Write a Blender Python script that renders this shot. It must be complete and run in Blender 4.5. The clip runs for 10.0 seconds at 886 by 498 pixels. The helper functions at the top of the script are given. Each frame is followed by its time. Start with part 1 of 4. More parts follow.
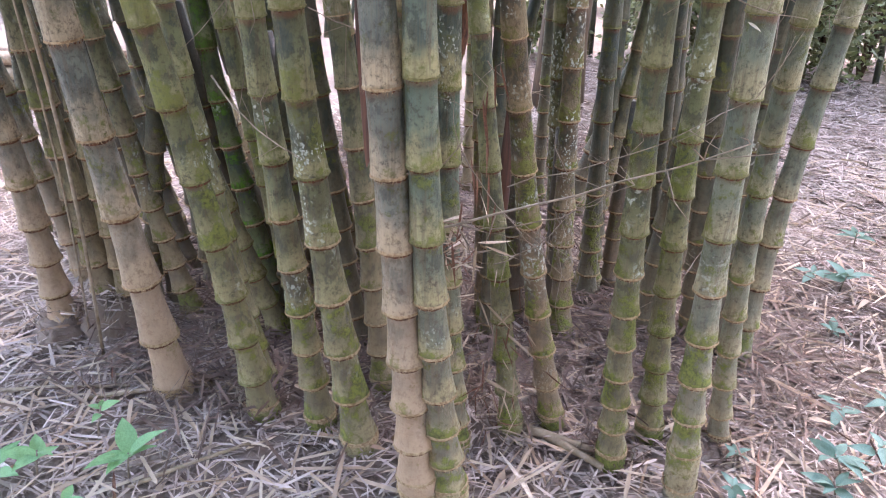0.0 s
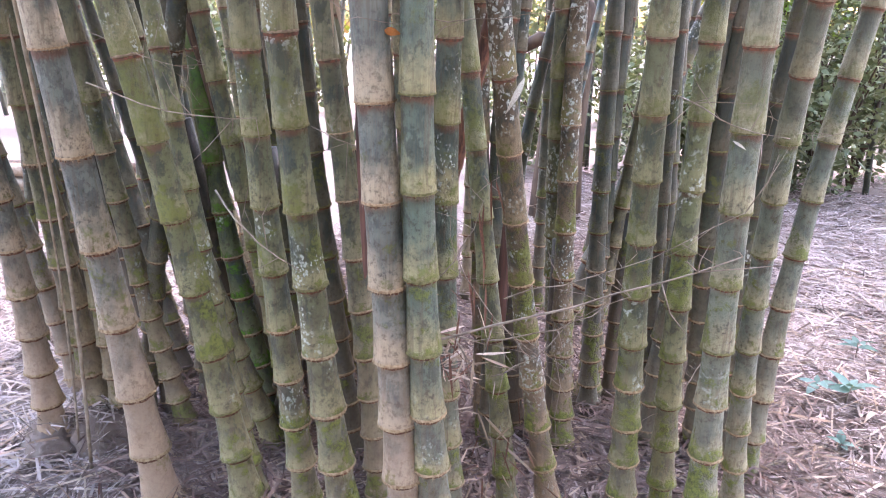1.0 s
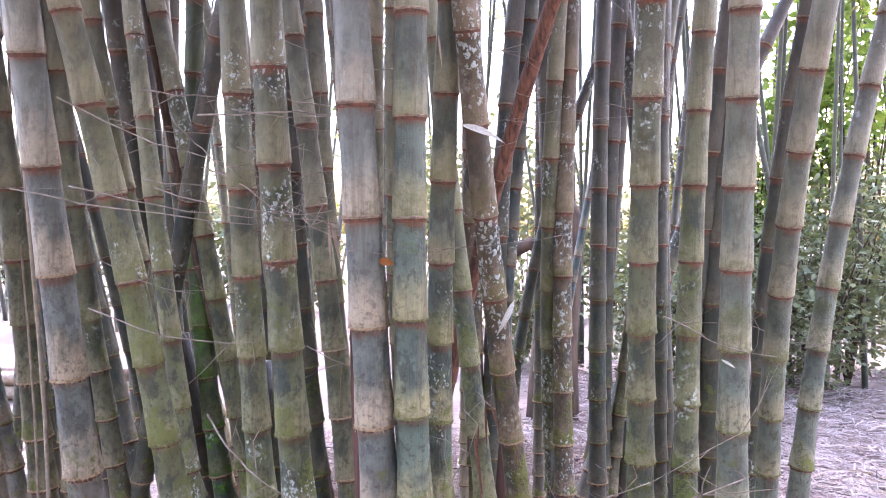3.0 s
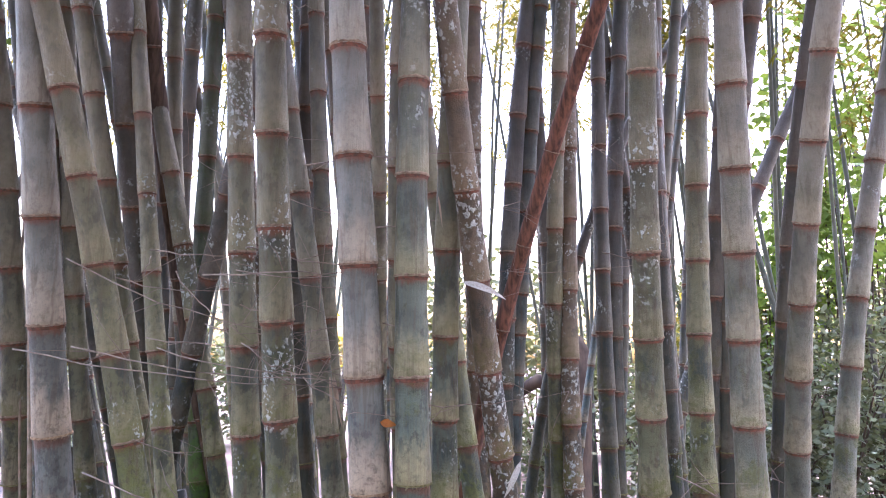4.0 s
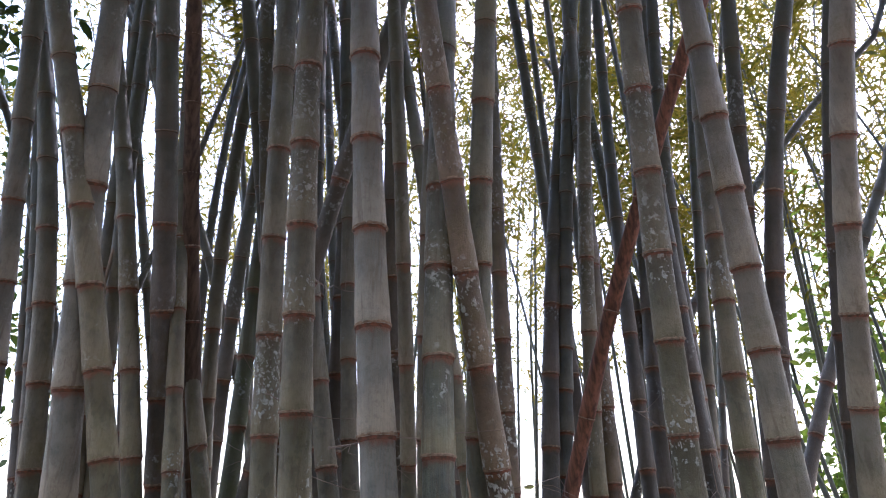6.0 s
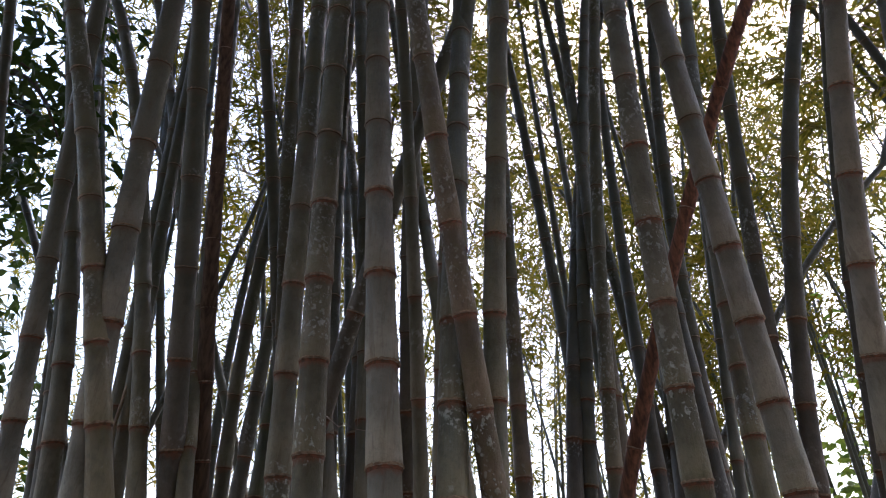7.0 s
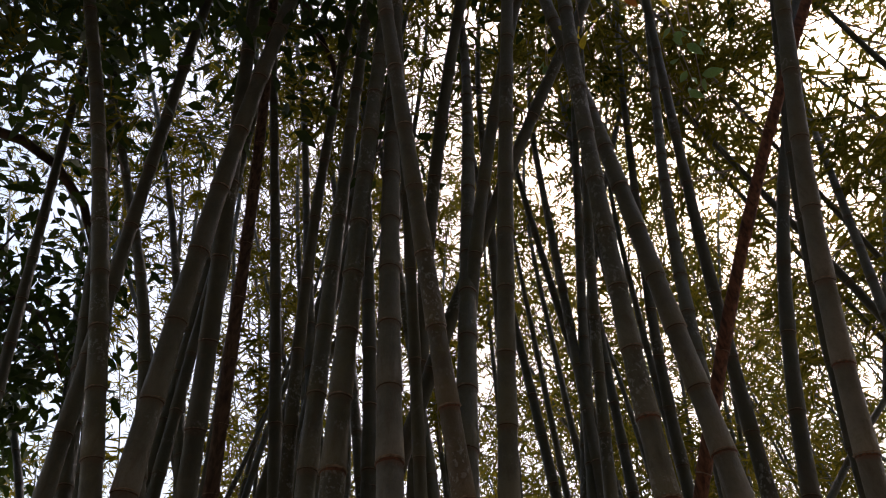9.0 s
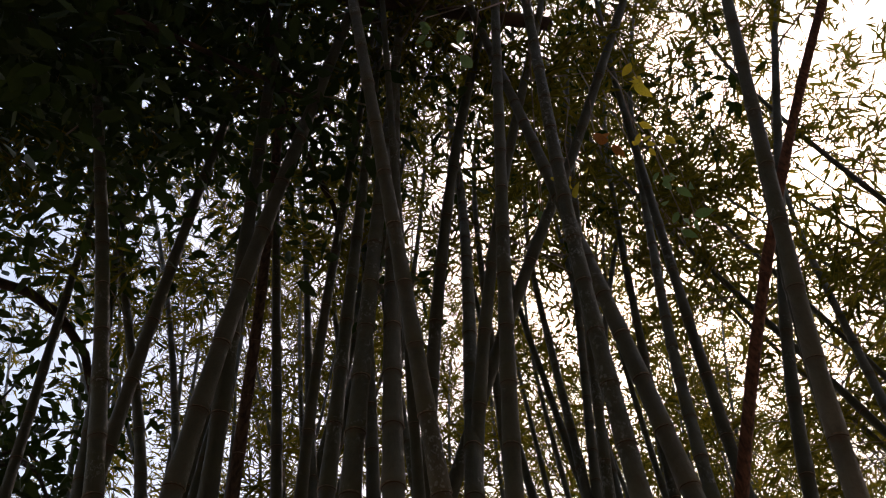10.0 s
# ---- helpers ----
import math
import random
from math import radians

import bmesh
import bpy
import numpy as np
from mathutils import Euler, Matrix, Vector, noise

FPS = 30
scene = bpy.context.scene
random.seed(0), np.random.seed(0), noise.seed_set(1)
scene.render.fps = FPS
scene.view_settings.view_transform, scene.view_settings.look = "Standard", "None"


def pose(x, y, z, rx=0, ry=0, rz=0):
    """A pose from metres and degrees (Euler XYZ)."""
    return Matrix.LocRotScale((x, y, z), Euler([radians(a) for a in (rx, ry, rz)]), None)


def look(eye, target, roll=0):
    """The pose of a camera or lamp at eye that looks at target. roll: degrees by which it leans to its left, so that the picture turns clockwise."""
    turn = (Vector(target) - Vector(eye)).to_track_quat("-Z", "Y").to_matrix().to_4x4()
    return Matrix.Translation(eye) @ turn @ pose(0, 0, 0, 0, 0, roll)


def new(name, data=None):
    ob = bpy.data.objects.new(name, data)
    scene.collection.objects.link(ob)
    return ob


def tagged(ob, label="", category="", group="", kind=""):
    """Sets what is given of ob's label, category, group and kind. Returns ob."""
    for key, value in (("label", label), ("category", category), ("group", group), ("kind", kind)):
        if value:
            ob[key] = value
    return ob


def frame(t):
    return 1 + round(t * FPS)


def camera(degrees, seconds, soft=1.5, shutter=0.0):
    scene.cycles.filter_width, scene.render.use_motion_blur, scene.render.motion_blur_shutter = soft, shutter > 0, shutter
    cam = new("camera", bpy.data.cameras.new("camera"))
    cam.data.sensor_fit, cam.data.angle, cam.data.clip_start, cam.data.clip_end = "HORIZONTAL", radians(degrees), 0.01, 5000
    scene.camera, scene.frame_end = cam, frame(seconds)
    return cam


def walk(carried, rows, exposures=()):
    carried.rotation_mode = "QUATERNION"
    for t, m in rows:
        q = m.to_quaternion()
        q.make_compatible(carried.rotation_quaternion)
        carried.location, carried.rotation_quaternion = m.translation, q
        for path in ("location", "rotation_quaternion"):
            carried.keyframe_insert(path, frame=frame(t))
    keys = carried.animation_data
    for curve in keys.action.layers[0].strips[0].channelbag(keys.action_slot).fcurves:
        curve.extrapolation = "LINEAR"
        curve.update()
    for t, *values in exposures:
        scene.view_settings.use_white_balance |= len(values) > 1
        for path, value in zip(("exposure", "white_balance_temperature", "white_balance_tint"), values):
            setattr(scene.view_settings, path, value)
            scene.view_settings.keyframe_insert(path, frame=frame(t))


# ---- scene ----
def aim(x, y, z, yaw, pitch, roll):
    """A camera pose: yaw to the left of +y, pitch above the horizon, roll to the left."""
    return pose(x, y, z, 0, 0, yaw) @ pose(0, 0, 0, 90 + pitch) @ pose(0, 0, 0, 0, 0, roll)


cam = camera(62.9, 10.0, soft=1.1)
PATH = [
    (0, aim(0.000, 0.000, 1.500, -0.00, -25.00, 2.15)),
    (0.5, aim(0.002, -0.004, 1.506, 0.00, -20.81, 2.31)),
    (1, aim(0.007, -0.005, 1.513, 0.37, -16.56, 2.07)),
    (1.5, aim(0.008, -0.008, 1.527, 0.20, -11.75, 1.20)),
    (2, aim(0.010, -0.011, 1.543, -0.22, -7.92, 0.42)),
    (3.5, aim(0.013, -0.018, 1.595, 0.77, 3.40, 1.47)),
    (4, aim(0.021, -0.018, 1.626, 1.16, 9.13, 0.35)),
    (4.5, aim(0.026, -0.022, 1.651, 1.46, 13.51, 0.39)),
    (5, aim(0.035, -0.021, 1.669, 2.40, 18.00, -0.53)),
    (5.5, aim(0.041, -0.015, 1.688, 3.26, 23.03, -0.62)),
    (7, aim(0.069, -0.001, 1.723, 6.34, 38.18, -0.24)),
    (7.5, aim(0.067, -0.025, 1.734, 6.19, 43.17, 0.56)),
    (8, aim(0.056, -0.049, 1.750, 6.31, 47.51, 0.36)),
    (8.5, aim(0.044, -0.078, 1.769, 6.08, 51.04, 0.15)),
    (9, aim(0.041, -0.120, 1.798, 5.51, 54.81, -0.96)),
    (9.5, aim(0.045, -0.162, 1.824, 6.36, 59.81, -0.96)),
    (10, aim(0.058, -0.207, 1.845, 5.22, 64.34, -3.13)),
]
walk(cam, PATH, exposures=[(0, 3.74, 5220, 30), (1, 4.02, 5060, 34), (2, 4.2, 4930, 38), (3.5, 3.87, 4920, 40), (4.5, 3.48, 4880, 39), (5.5, 3.0, 4900, 34), (7, 1.78, 5150, 28), (7.5, 1.5, 5350, 28), (9, 0.66, 6000, 28), (10, 0.33, 6150, 28)])

# ---------------------------------------------------------------- light
SUN_AZ, SUN_EL = radians(32), radians(60)  # to the right of +y, above the horizon
world = bpy.data.worlds.new("sky")
scene.world = world
world.use_nodes = True
wt = world.node_tree
sky = wt.nodes.new("ShaderNodeTexSky")
sky.sky_type, sky.sun_disc = "NISHITA", False
sky.sun_elevation, sky.sun_rotation = SUN_EL, SUN_AZ
sky.air_density, sky.dust_density, sky.ozone_density = 3.0, 5.5, 1.0
wt.links.new(sky.outputs[0], wt.nodes["Background"].inputs[0])
wt.nodes["Background"].inputs[1].default_value = 0.15
lamp = bpy.data.lights.new("sun", "SUN")
lamp.energy, lamp.angle, lamp.color = 0.85, radians(2.0), (1.0, 0.93, 0.82)
sun = new("sun", lamp)
sd = Vector((math.sin(SUN_AZ) * math.cos(SUN_EL), math.cos(SUN_AZ) * math.cos(SUN_EL), math.sin(SUN_EL)))
sun.matrix_world = look(sd * 40, (0, 0, 0))

# ---------------------------------------------------------------- materials


class Shader:
    """A small builder of node materials."""

    def __init__(self, name, rough=0.6, spec=0.3):
        self.mat = bpy.data.materials.new(name)
        self.mat.use_nodes = True
        self.tree = self.mat.node_tree
        self.bsdf = self.tree.nodes["Principled BSDF"]
        self.bsdf.inputs["Roughness"].default_value = rough
        self.bsdf.inputs["Specular IOR Level"].default_value = spec
        self.coord = self.tree.nodes.new("ShaderNodeTexCoord").outputs["Object"]
        self.random = self.tree.nodes.new("ShaderNodeObjectInfo").outputs["Random"]
        self.island = self.tree.nodes.new("ShaderNodeNewGeometry").outputs["Random Per Island"]

    def put(self, socket, value):
        if isinstance(value, bpy.types.NodeSocket):
            self.tree.links.new(value, socket)
        elif isinstance(value, (tuple, list)):
            socket.default_value = (*value, 1.0) if len(value) == 3 and len(socket.default_value) == 4 else value
        else:
            socket.default_value = value

    def math(self, op, a, b=0.0):
        n = self.tree.nodes.new("ShaderNodeMath")
        n.operation = op
        self.put(n.inputs[0], a), self.put(n.inputs[1], b)
        return n.outputs[0]

    def mix(self, f, a, b, blend="MIX"):
        n = self.tree.nodes.new("ShaderNodeMix")
        n.data_type, n.blend_type = "RGBA", blend
        self.put(n.inputs[0], f), self.put(n.inputs[6], a), self.put(n.inputs[7], b)
        return n.outputs[2]

    def place(self, scale=(1, 1, 1), shift=True):
        """Object coordinates, stretched, and shifted by the object's random number."""
        n = self.tree.nodes.new("ShaderNodeMapping")
        self.put(n.inputs["Vector"], self.coord)
        n.inputs["Scale"].default_value = scale
        if shift:
            v = self.tree.nodes.new("ShaderNodeCombineXYZ")
            for i in range(3):
                self.put(v.inputs[i], self.math("MULTIPLY", self.random, 37.0 + 11 * i))
            self.put(n.inputs["Location"], v.outputs[0])
        return n.outputs[0]

    def noise(self, vec, scale, detail=4.0, rough=0.55):
        n = self.tree.nodes.new("ShaderNodeTexNoise")
        self.put(n.inputs["Vector"], vec)
        n.inputs["Scale"].default_value, n.inputs["Detail"].default_value, n.inputs["Roughness"].default_value = scale, detail, rough
        return n.outputs["Fac"]

    def cells(self, vec, scale):
        n = self.tree.nodes.new("ShaderNodeTexVoronoi")
        self.put(n.inputs["Vector"], vec)
        n.inputs["Scale"].default_value = scale
        return n.outputs["Distance"]

    def ramp(self, f, lo, hi, a=0.0, b=1.0):
        n = self.tree.nodes.new("ShaderNodeMapRange")
        n.interpolation_type = "SMOOTHSTEP"
        self.put(n.inputs[0], f)
        for i, v in enumerate((lo, hi, a, b)):
            self.put(n.inputs[1 + i], v)
        return n.outputs[0]

    def attr(self, name):
        n = self.tree.nodes.new("ShaderNodeAttribute")
        n.attribute_name = name
        return n.outputs["Fac"]

    def bump(self, height, strength=0.3, distance=0.004):
        n = self.tree.nodes.new("ShaderNodeBump")
        n.inputs["Strength"].default_value, n.inputs["Distance"].default_value = strength, distance
        self.put(n.inputs["Height"], height)
        self.put(self.bsdf.inputs["Normal"], n.outputs[0])

    def done(self, colour, translucent=0.0):
        self.put(self.bsdf.inputs["Base Color"], colour)
        if translucent:
            t = self.tree.nodes.new("ShaderNodeBsdfTranslucent")
            self.put(t.inputs[0], self.mix(0.75, colour, (1.0, 0.9, 0.25), "MULTIPLY") if not isinstance(colour, tuple) else colour)
            m = self.tree.nodes.new("ShaderNodeMixShader")
            m.inputs[0].default_value = translucent
            self.put(m.inputs[1], self.bsdf.outputs[0]), self.put(m.inputs[2], t.outputs[0])
            self.put(self.tree.nodes["Material Output"].inputs[0], m.outputs[0])
        return self.mat


def culm_material(name, skin, pale, high, moss=0.3, lichen=0.2, dust=0.5, dark=0.68):
    """Bamboo skin: coloured wall, a paler bloom low on each internode, dark blotches, stains, moss in patches, lichen and dust near the ground."""
    s = Shader("bamboo_" + name, 0.5, 0.3)
    v = s.place()
    along, height = s.attr("along"), s.attr("height")
    big = s.noise(v, 9.0)
    grain = s.noise(s.place((60, 60, 1.5)), 6.0, 2)
    patch = s.noise(s.place((1, 1, 0.6)), 26.0, 6, 0.7)
    grime = s.noise(v, 60.0, 6, 0.8)
    cloud = s.noise(s.place((1, 1, 0.5)), 15.0, 5, 0.65)
    c = s.mix(s.ramp(big, 0.35, 0.65), skin, [k * 0.62 for k in skin])
    wax = s.ramp(s.math("ADD", along, s.math("MULTIPLY", s.math("SUBTRACT", cloud, 0.5), 1.1)), 0.08, 0.62, 0.95, 0.0)
    c = s.mix(wax, c, s.mix(s.ramp(grime, 0.4, 0.6), pale, [k * 0.78 for k in pale]))
    # the wall weathers to a dull bleached tone above head height
    c = s.mix(s.ramp(height, 1.1, 2.6, 0.0, 0.82), c, s.mix(s.ramp(s.math("ADD", s.math("MULTIPLY", big, 0.6), s.math("MULTIPLY", along, 0.35)), 0.25, 0.7), high, [k * 0.5 for k in high]))
    # upper stem: green wall, darkened to stand in for backlit silhouettes
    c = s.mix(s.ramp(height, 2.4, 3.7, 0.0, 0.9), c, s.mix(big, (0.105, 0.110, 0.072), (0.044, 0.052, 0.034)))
    # dark blotches, most of them on the upper half of an internode
    fade = s.ramp(height, 1.3, 2.4, 1.0, 0.3)
    c = s.mix(s.math("MULTIPLY", fade, s.math("MULTIPLY", s.ramp(patch, 0.51, 0.57), s.ramp(along, 0.15, 0.5, 0.06, dark))), c, (0.038, 0.046, 0.042))
    c = s.mix(s.math("MULTIPLY", fade, s.math("MULTIPLY", s.ramp(cloud, 0.54, 0.62), s.ramp(along, 0.2, 0.6, 0.0, dark * 0.8))), c, (0.040, 0.055, 0.058))
    c = s.mix(s.ramp(grain, 0.35, 0.75, 0.0, 0.25), c, [k * 0.45 for k in pale])
    # brown stains that run down the wall
    run = s.noise(s.place((11, 11, 0.8)), 5.0, 4, 0.6)
    c = s.mix(s.math("MULTIPLY", s.ramp(run, 0.54, 0.66), s.ramp(height, 0.5, 3.5, 0.5, 0.35)), c, (0.105, 0.078, 0.050))
    # rust under each node
    c = s.mix(s.ramp(s.math("ADD", along, s.math("MULTIPLY", s.math("SUBTRACT", patch, 0.5), 0.25)), 0.90, 0.98, 0.0, s.math("MULTIPLY", s.ramp(height, 0.9, 1.8, 0.3, 0.7), s.ramp(height, 2.5, 3.3, 1.0, 0.2))), c, (0.20, 0.085, 0.048))
    # grime
    c = s.mix(s.ramp(grime, 0.50, 0.66, 0.0, s.ramp(height, 0.9, 1.9, 0.85, 0.2)), c, (0.040, 0.034, 0.024))
    # dust on the lower part
    d = s.ramp(s.math("ADD", height, s.math("MULTIPLY", s.math("SUBTRACT", patch, 0.5), 0.9)), 0.05, 1.15, dust, 0.0)
    c = s.mix(d, c, s.mix(grime, (0.52, 0.36, 0.245), (0.28, 0.18, 0.115)))
    # moss in patches, more of it low down
    low = s.ramp(height, 0.35, 2.0, 1.0, 0.10)
    ledge = s.ramp(along, 0.0, 0.35, 0.07 * moss, -0.03)
    m = s.math("MULTIPLY", s.ramp(s.math("ADD", s.noise(v, 7.5, 6, 0.7), ledge), 0.57 - 0.13 * moss, 0.66 - 0.10 * moss), low)
    c = s.mix(s.math("MULTIPLY", m, min(1.0, 0.5 + 0.6 * moss)), c, s.mix(s.ramp(grime, 0.38, 0.6), (0.045, 0.055, 0.008), (0.190, 0.205, 0.036) if moss < 0.9 else (0.10, 0.22, 0.012)))
    # crusts of white lichen
    shaken = s.tree.nodes.new("ShaderNodeVectorMath")
    shaken.operation = "ADD"
    s.put(shaken.inputs[0], s.place((1, 1, 0.7)))
    wave = s.tree.nodes.new("ShaderNodeCombineXYZ")
    for i in range(3):
        s.put(wave.inputs[i], s.math("MULTIPLY", s.noise(v, 70.0 + 9 * i, 2), 0.022))
    s.put(shaken.inputs[1], wave.outputs[0])
    dots = s.math("MAXIMUM", s.ramp(s.cells(shaken.outputs[0], 58.0), 0.37, 0.20), s.ramp(s.cells(shaken.outputs[0], 95.0), 0.33, 0.15))
    spots = s.math("MULTIPLY", dots, s.ramp(s.noise(v, 5.0, 3), 0.66 - 0.22 * lichen, 0.76 - 0.20 * lichen))
    blots = s.math("MULTIPLY", s.ramp(s.noise(v, 62.0, 4, 0.65), 0.53, 0.64), s.ramp(s.noise(v, 3.2, 2), 0.66 - 0.12 * lichen, 0.74 - 0.12 * lichen))
    crust = s.math("MULTIPLY", s.ramp(height, 0.3, 0.8, 0.2, 1.0), s.ramp(height, 1.9, 3.0, 1.0, 0.35))
    c = s.mix(s.math("MULTIPLY", s.math("MAXIMUM", spots, blots), crust), c, s.mix(s.ramp(grime, 0.35, 0.65), (0.60, 0.62, 0.57), (0.36, 0.38, 0.33)))
    c = s.mix(0.3, c, s.mix(s.random, (0.66, 0.70, 0.70), (1.0, 0.98, 0.9)), "MULTIPLY")
    s.put(s.bsdf.inputs["Roughness"], s.ramp(s.math("ADD", m, patch), 0.3, 1.0, 0.42, 0.85))
    s.bump(s.math("ADD", s.math("MULTIPLY", grime, 0.8), s.math("ADD", s.math("MULTIPLY", grain, 0.4), s.math("ADD", m, spots))), 1.0, 0.003)
    return s.done(c)


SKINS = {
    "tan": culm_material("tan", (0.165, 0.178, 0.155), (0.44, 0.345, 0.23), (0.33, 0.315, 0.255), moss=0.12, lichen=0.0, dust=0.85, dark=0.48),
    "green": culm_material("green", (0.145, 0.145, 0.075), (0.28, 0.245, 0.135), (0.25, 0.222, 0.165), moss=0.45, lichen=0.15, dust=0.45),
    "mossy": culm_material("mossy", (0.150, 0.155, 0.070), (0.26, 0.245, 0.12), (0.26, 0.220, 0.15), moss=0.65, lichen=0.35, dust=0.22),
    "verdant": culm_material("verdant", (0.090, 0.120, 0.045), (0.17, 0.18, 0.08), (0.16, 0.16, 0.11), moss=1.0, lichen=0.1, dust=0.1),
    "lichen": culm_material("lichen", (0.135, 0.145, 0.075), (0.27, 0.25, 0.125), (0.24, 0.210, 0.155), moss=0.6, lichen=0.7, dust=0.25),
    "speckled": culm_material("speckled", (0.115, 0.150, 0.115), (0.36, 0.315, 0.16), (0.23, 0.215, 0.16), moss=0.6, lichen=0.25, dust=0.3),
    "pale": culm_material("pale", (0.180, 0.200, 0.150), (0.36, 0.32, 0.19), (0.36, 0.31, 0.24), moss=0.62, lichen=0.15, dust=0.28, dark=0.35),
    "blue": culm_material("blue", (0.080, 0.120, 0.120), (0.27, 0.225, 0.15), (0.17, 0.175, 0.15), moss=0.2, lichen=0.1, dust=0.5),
    # dark culms, their skin deepened further for shade inside the clump
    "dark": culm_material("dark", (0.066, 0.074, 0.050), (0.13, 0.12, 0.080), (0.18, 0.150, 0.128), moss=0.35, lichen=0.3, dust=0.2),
    # near-black skin of added stubs, standing in for shade between the culms
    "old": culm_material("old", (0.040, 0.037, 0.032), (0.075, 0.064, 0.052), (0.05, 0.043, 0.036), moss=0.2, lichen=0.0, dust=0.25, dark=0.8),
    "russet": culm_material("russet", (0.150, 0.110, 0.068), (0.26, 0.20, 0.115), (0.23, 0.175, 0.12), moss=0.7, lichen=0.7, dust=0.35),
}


def plain(name, a, b, rough=0.8, scale=20.0, stretch=(1, 1, 1), bump=0.3, translucent=0.0, by="noise"):
    s = Shader(name, rough, 0.2)
    n = s.noise(s.place(stretch), scale, 5, 0.6)
    f = s.ramp(n, 0.3, 0.7) if by == "noise" else s.island if by == "island" else s.random
    c = s.mix(f, a, b)
    if by != "noise":
        c = s.mix(s.ramp(n, 0.3, 0.75, 0.0, 0.5), c, [0.55 * k for k in a])
    s.bump(n, bump, 0.003)
    return s.done(c, translucent)


M_DEAD = plain("dead_culm_skin", (0.23, 0.105, 0.062), (0.062, 0.034, 0.026), 0.7, 22, (4, 4, 0.35), 0.5)
M_SHEATH = plain("papery_sheath", (0.125, 0.056, 0.038), (0.050, 0.030, 0.024), 0.8, 12, (5, 5, 0.3), 0.5)
M_HUSK = plain("dead_culm_husk", (0.13, 0.085, 0.055), (0.05, 0.034, 0.025), 0.85, 12, (6, 6, 0.3), 0.7)
M_BAND = plain("node_scar", (0.21, 0.090, 0.056), (0.085, 0.060, 0.044), 0.85, 3, (1, 1, 1), 0.5)
M_FRINGE = plain("root_fringe", (0.46, 0.35, 0.22), (0.24, 0.16, 0.09), 0.95, 5, (1, 1, 1), 0.6)
M_GROOVE = plain("node_groove", (0.065, 0.036, 0.024), (0.16, 0.070, 0.040), 0.95, 3, (1, 1, 1), 0.5)
M_RING = plain("dark_node_ring", (0.055, 0.042, 0.032), (0.11, 0.065, 0.042), 0.9, 3, (1, 1, 1), 0.5)
M_LIP = plain("node_lip", (0.34, 0.26, 0.175), (0.15, 0.11, 0.075), 0.9, 3, (1, 1, 1), 0.6)
M_LIP_GREEN = plain("mossy_node_lip", (0.24, 0.225, 0.10), (0.12, 0.11, 0.05), 0.95, 4, (1, 1, 1), 0.6)
M_TWIG = plain("dry_twig", (0.30, 0.24, 0.19), (0.15, 0.115, 0.085), 0.85, 30)
M_LITTER = plain("dry_leaf_litter", (0.53, 0.425, 0.37), (0.13, 0.092, 0.074), 0.85, 45, (1, 1, 1), 0.3, 0.0, "island")
# dark litter tone; inside the clump it puts the shade into the leaves
M_DARK_LITTER = plain("dark_leaf", (0.20, 0.135, 0.105), (0.075, 0.052, 0.042), 0.9, 45, (1, 1, 1), 0.3, 0.0, "island")
M_STRAW = plain("dry_leaf", (0.52, 0.42, 0.33), (0.32, 0.215, 0.15), 0.85, 45, (1, 1, 1), 0.3, 0.15, "island")
M_PALE_STRAW = plain("bleached_straw", (0.55, 0.45, 0.36), (0.40, 0.30, 0.23), 0.85, 20)
M_WHITE = plain("bleached_leaf", (0.58, 0.55, 0.47), (0.36, 0.32, 0.26), 0.7, 30)
M_LEAF = plain("bamboo_leaf", (0.085, 0.100, 0.017), (0.250, 0.205, 0.032), 0.55, 15, (1, 1, 1), 0.1, 0.7, "island")
M_LEAF_DARK = plain("tree_leaf", (0.030, 0.060, 0.016), (0.060, 0.095, 0.022), 0.5, 15, (1, 1, 1), 0.1, 0.30, "island")
M_LEAF_FRESH = plain("fresh_leaf", (0.17, 0.28, 0.05), (0.28, 0.38, 0.08), 0.5, 15, (1, 1, 1), 0.1, 0.5, "island")
M_LEAF_YELLOW = plain("yellow_leaf", (0.78, 0.64, 0.07), (0.82, 0.70, 0.12), 0.5, 15, (1, 1, 1), 0.1, 0.85, "island")
M_LEAF_RED = plain("red_leaf", (0.42, 0.12, 0.04), (0.50, 0.24, 0.06), 0.5, 15, (1, 1, 1), 0.1, 0.5, "island")
M_PLANT = plain("seedling_leaf", (0.11, 0.185, 0.155), (0.17, 0.25, 0.205), 0.5, 25, (1, 1, 1), 0.2, 0.25, "island")
M_PLANT_BRIGHT = plain("young_leaf", (0.19, 0.36, 0.16), (0.27, 0.44, 0.21), 0.5, 25, (1, 1, 1), 0.2, 0.3, "island")
M_SHRUB = plain("shrub_leaf", (0.125, 0.145, 0.075), (0.23, 0.25, 0.14), 0.4, 15, (1, 1, 1), 0.1, 0.3, "island")
M_BARK = plain("bark", (0.11, 0.075, 0.05), (0.045, 0.032, 0.024), 0.9, 10, (1, 1, 0.4), 0.8)
M_ROPE = plain("vine", (0.33, 0.26, 0.19), (0.20, 0.15, 0.10), 0.85, 30)


def soil_material():
    s = Shader("soil", 0.95, 0.1)
    v = s.place(shift=False)
    n, f = s.noise(v, 1.3, 6), s.noise(v, 38.0, 6, 0.7)
    c = s.mix(s.ramp(n, 0.35, 0.65), (0.155, 0.116, 0.094), (0.235, 0.182, 0.150))
    c = s.mix(s.ramp(f, 0.35, 0.7, 0.0, 0.6), c, (0.17, 0.12, 0.095))
    s.bump(s.math("ADD", f, s.math("MULTIPLY", s.noise(v, 9.0, 4), 2.0)), 0.6, 0.015)
    return s.done(c)


M_SOIL = soil_material()

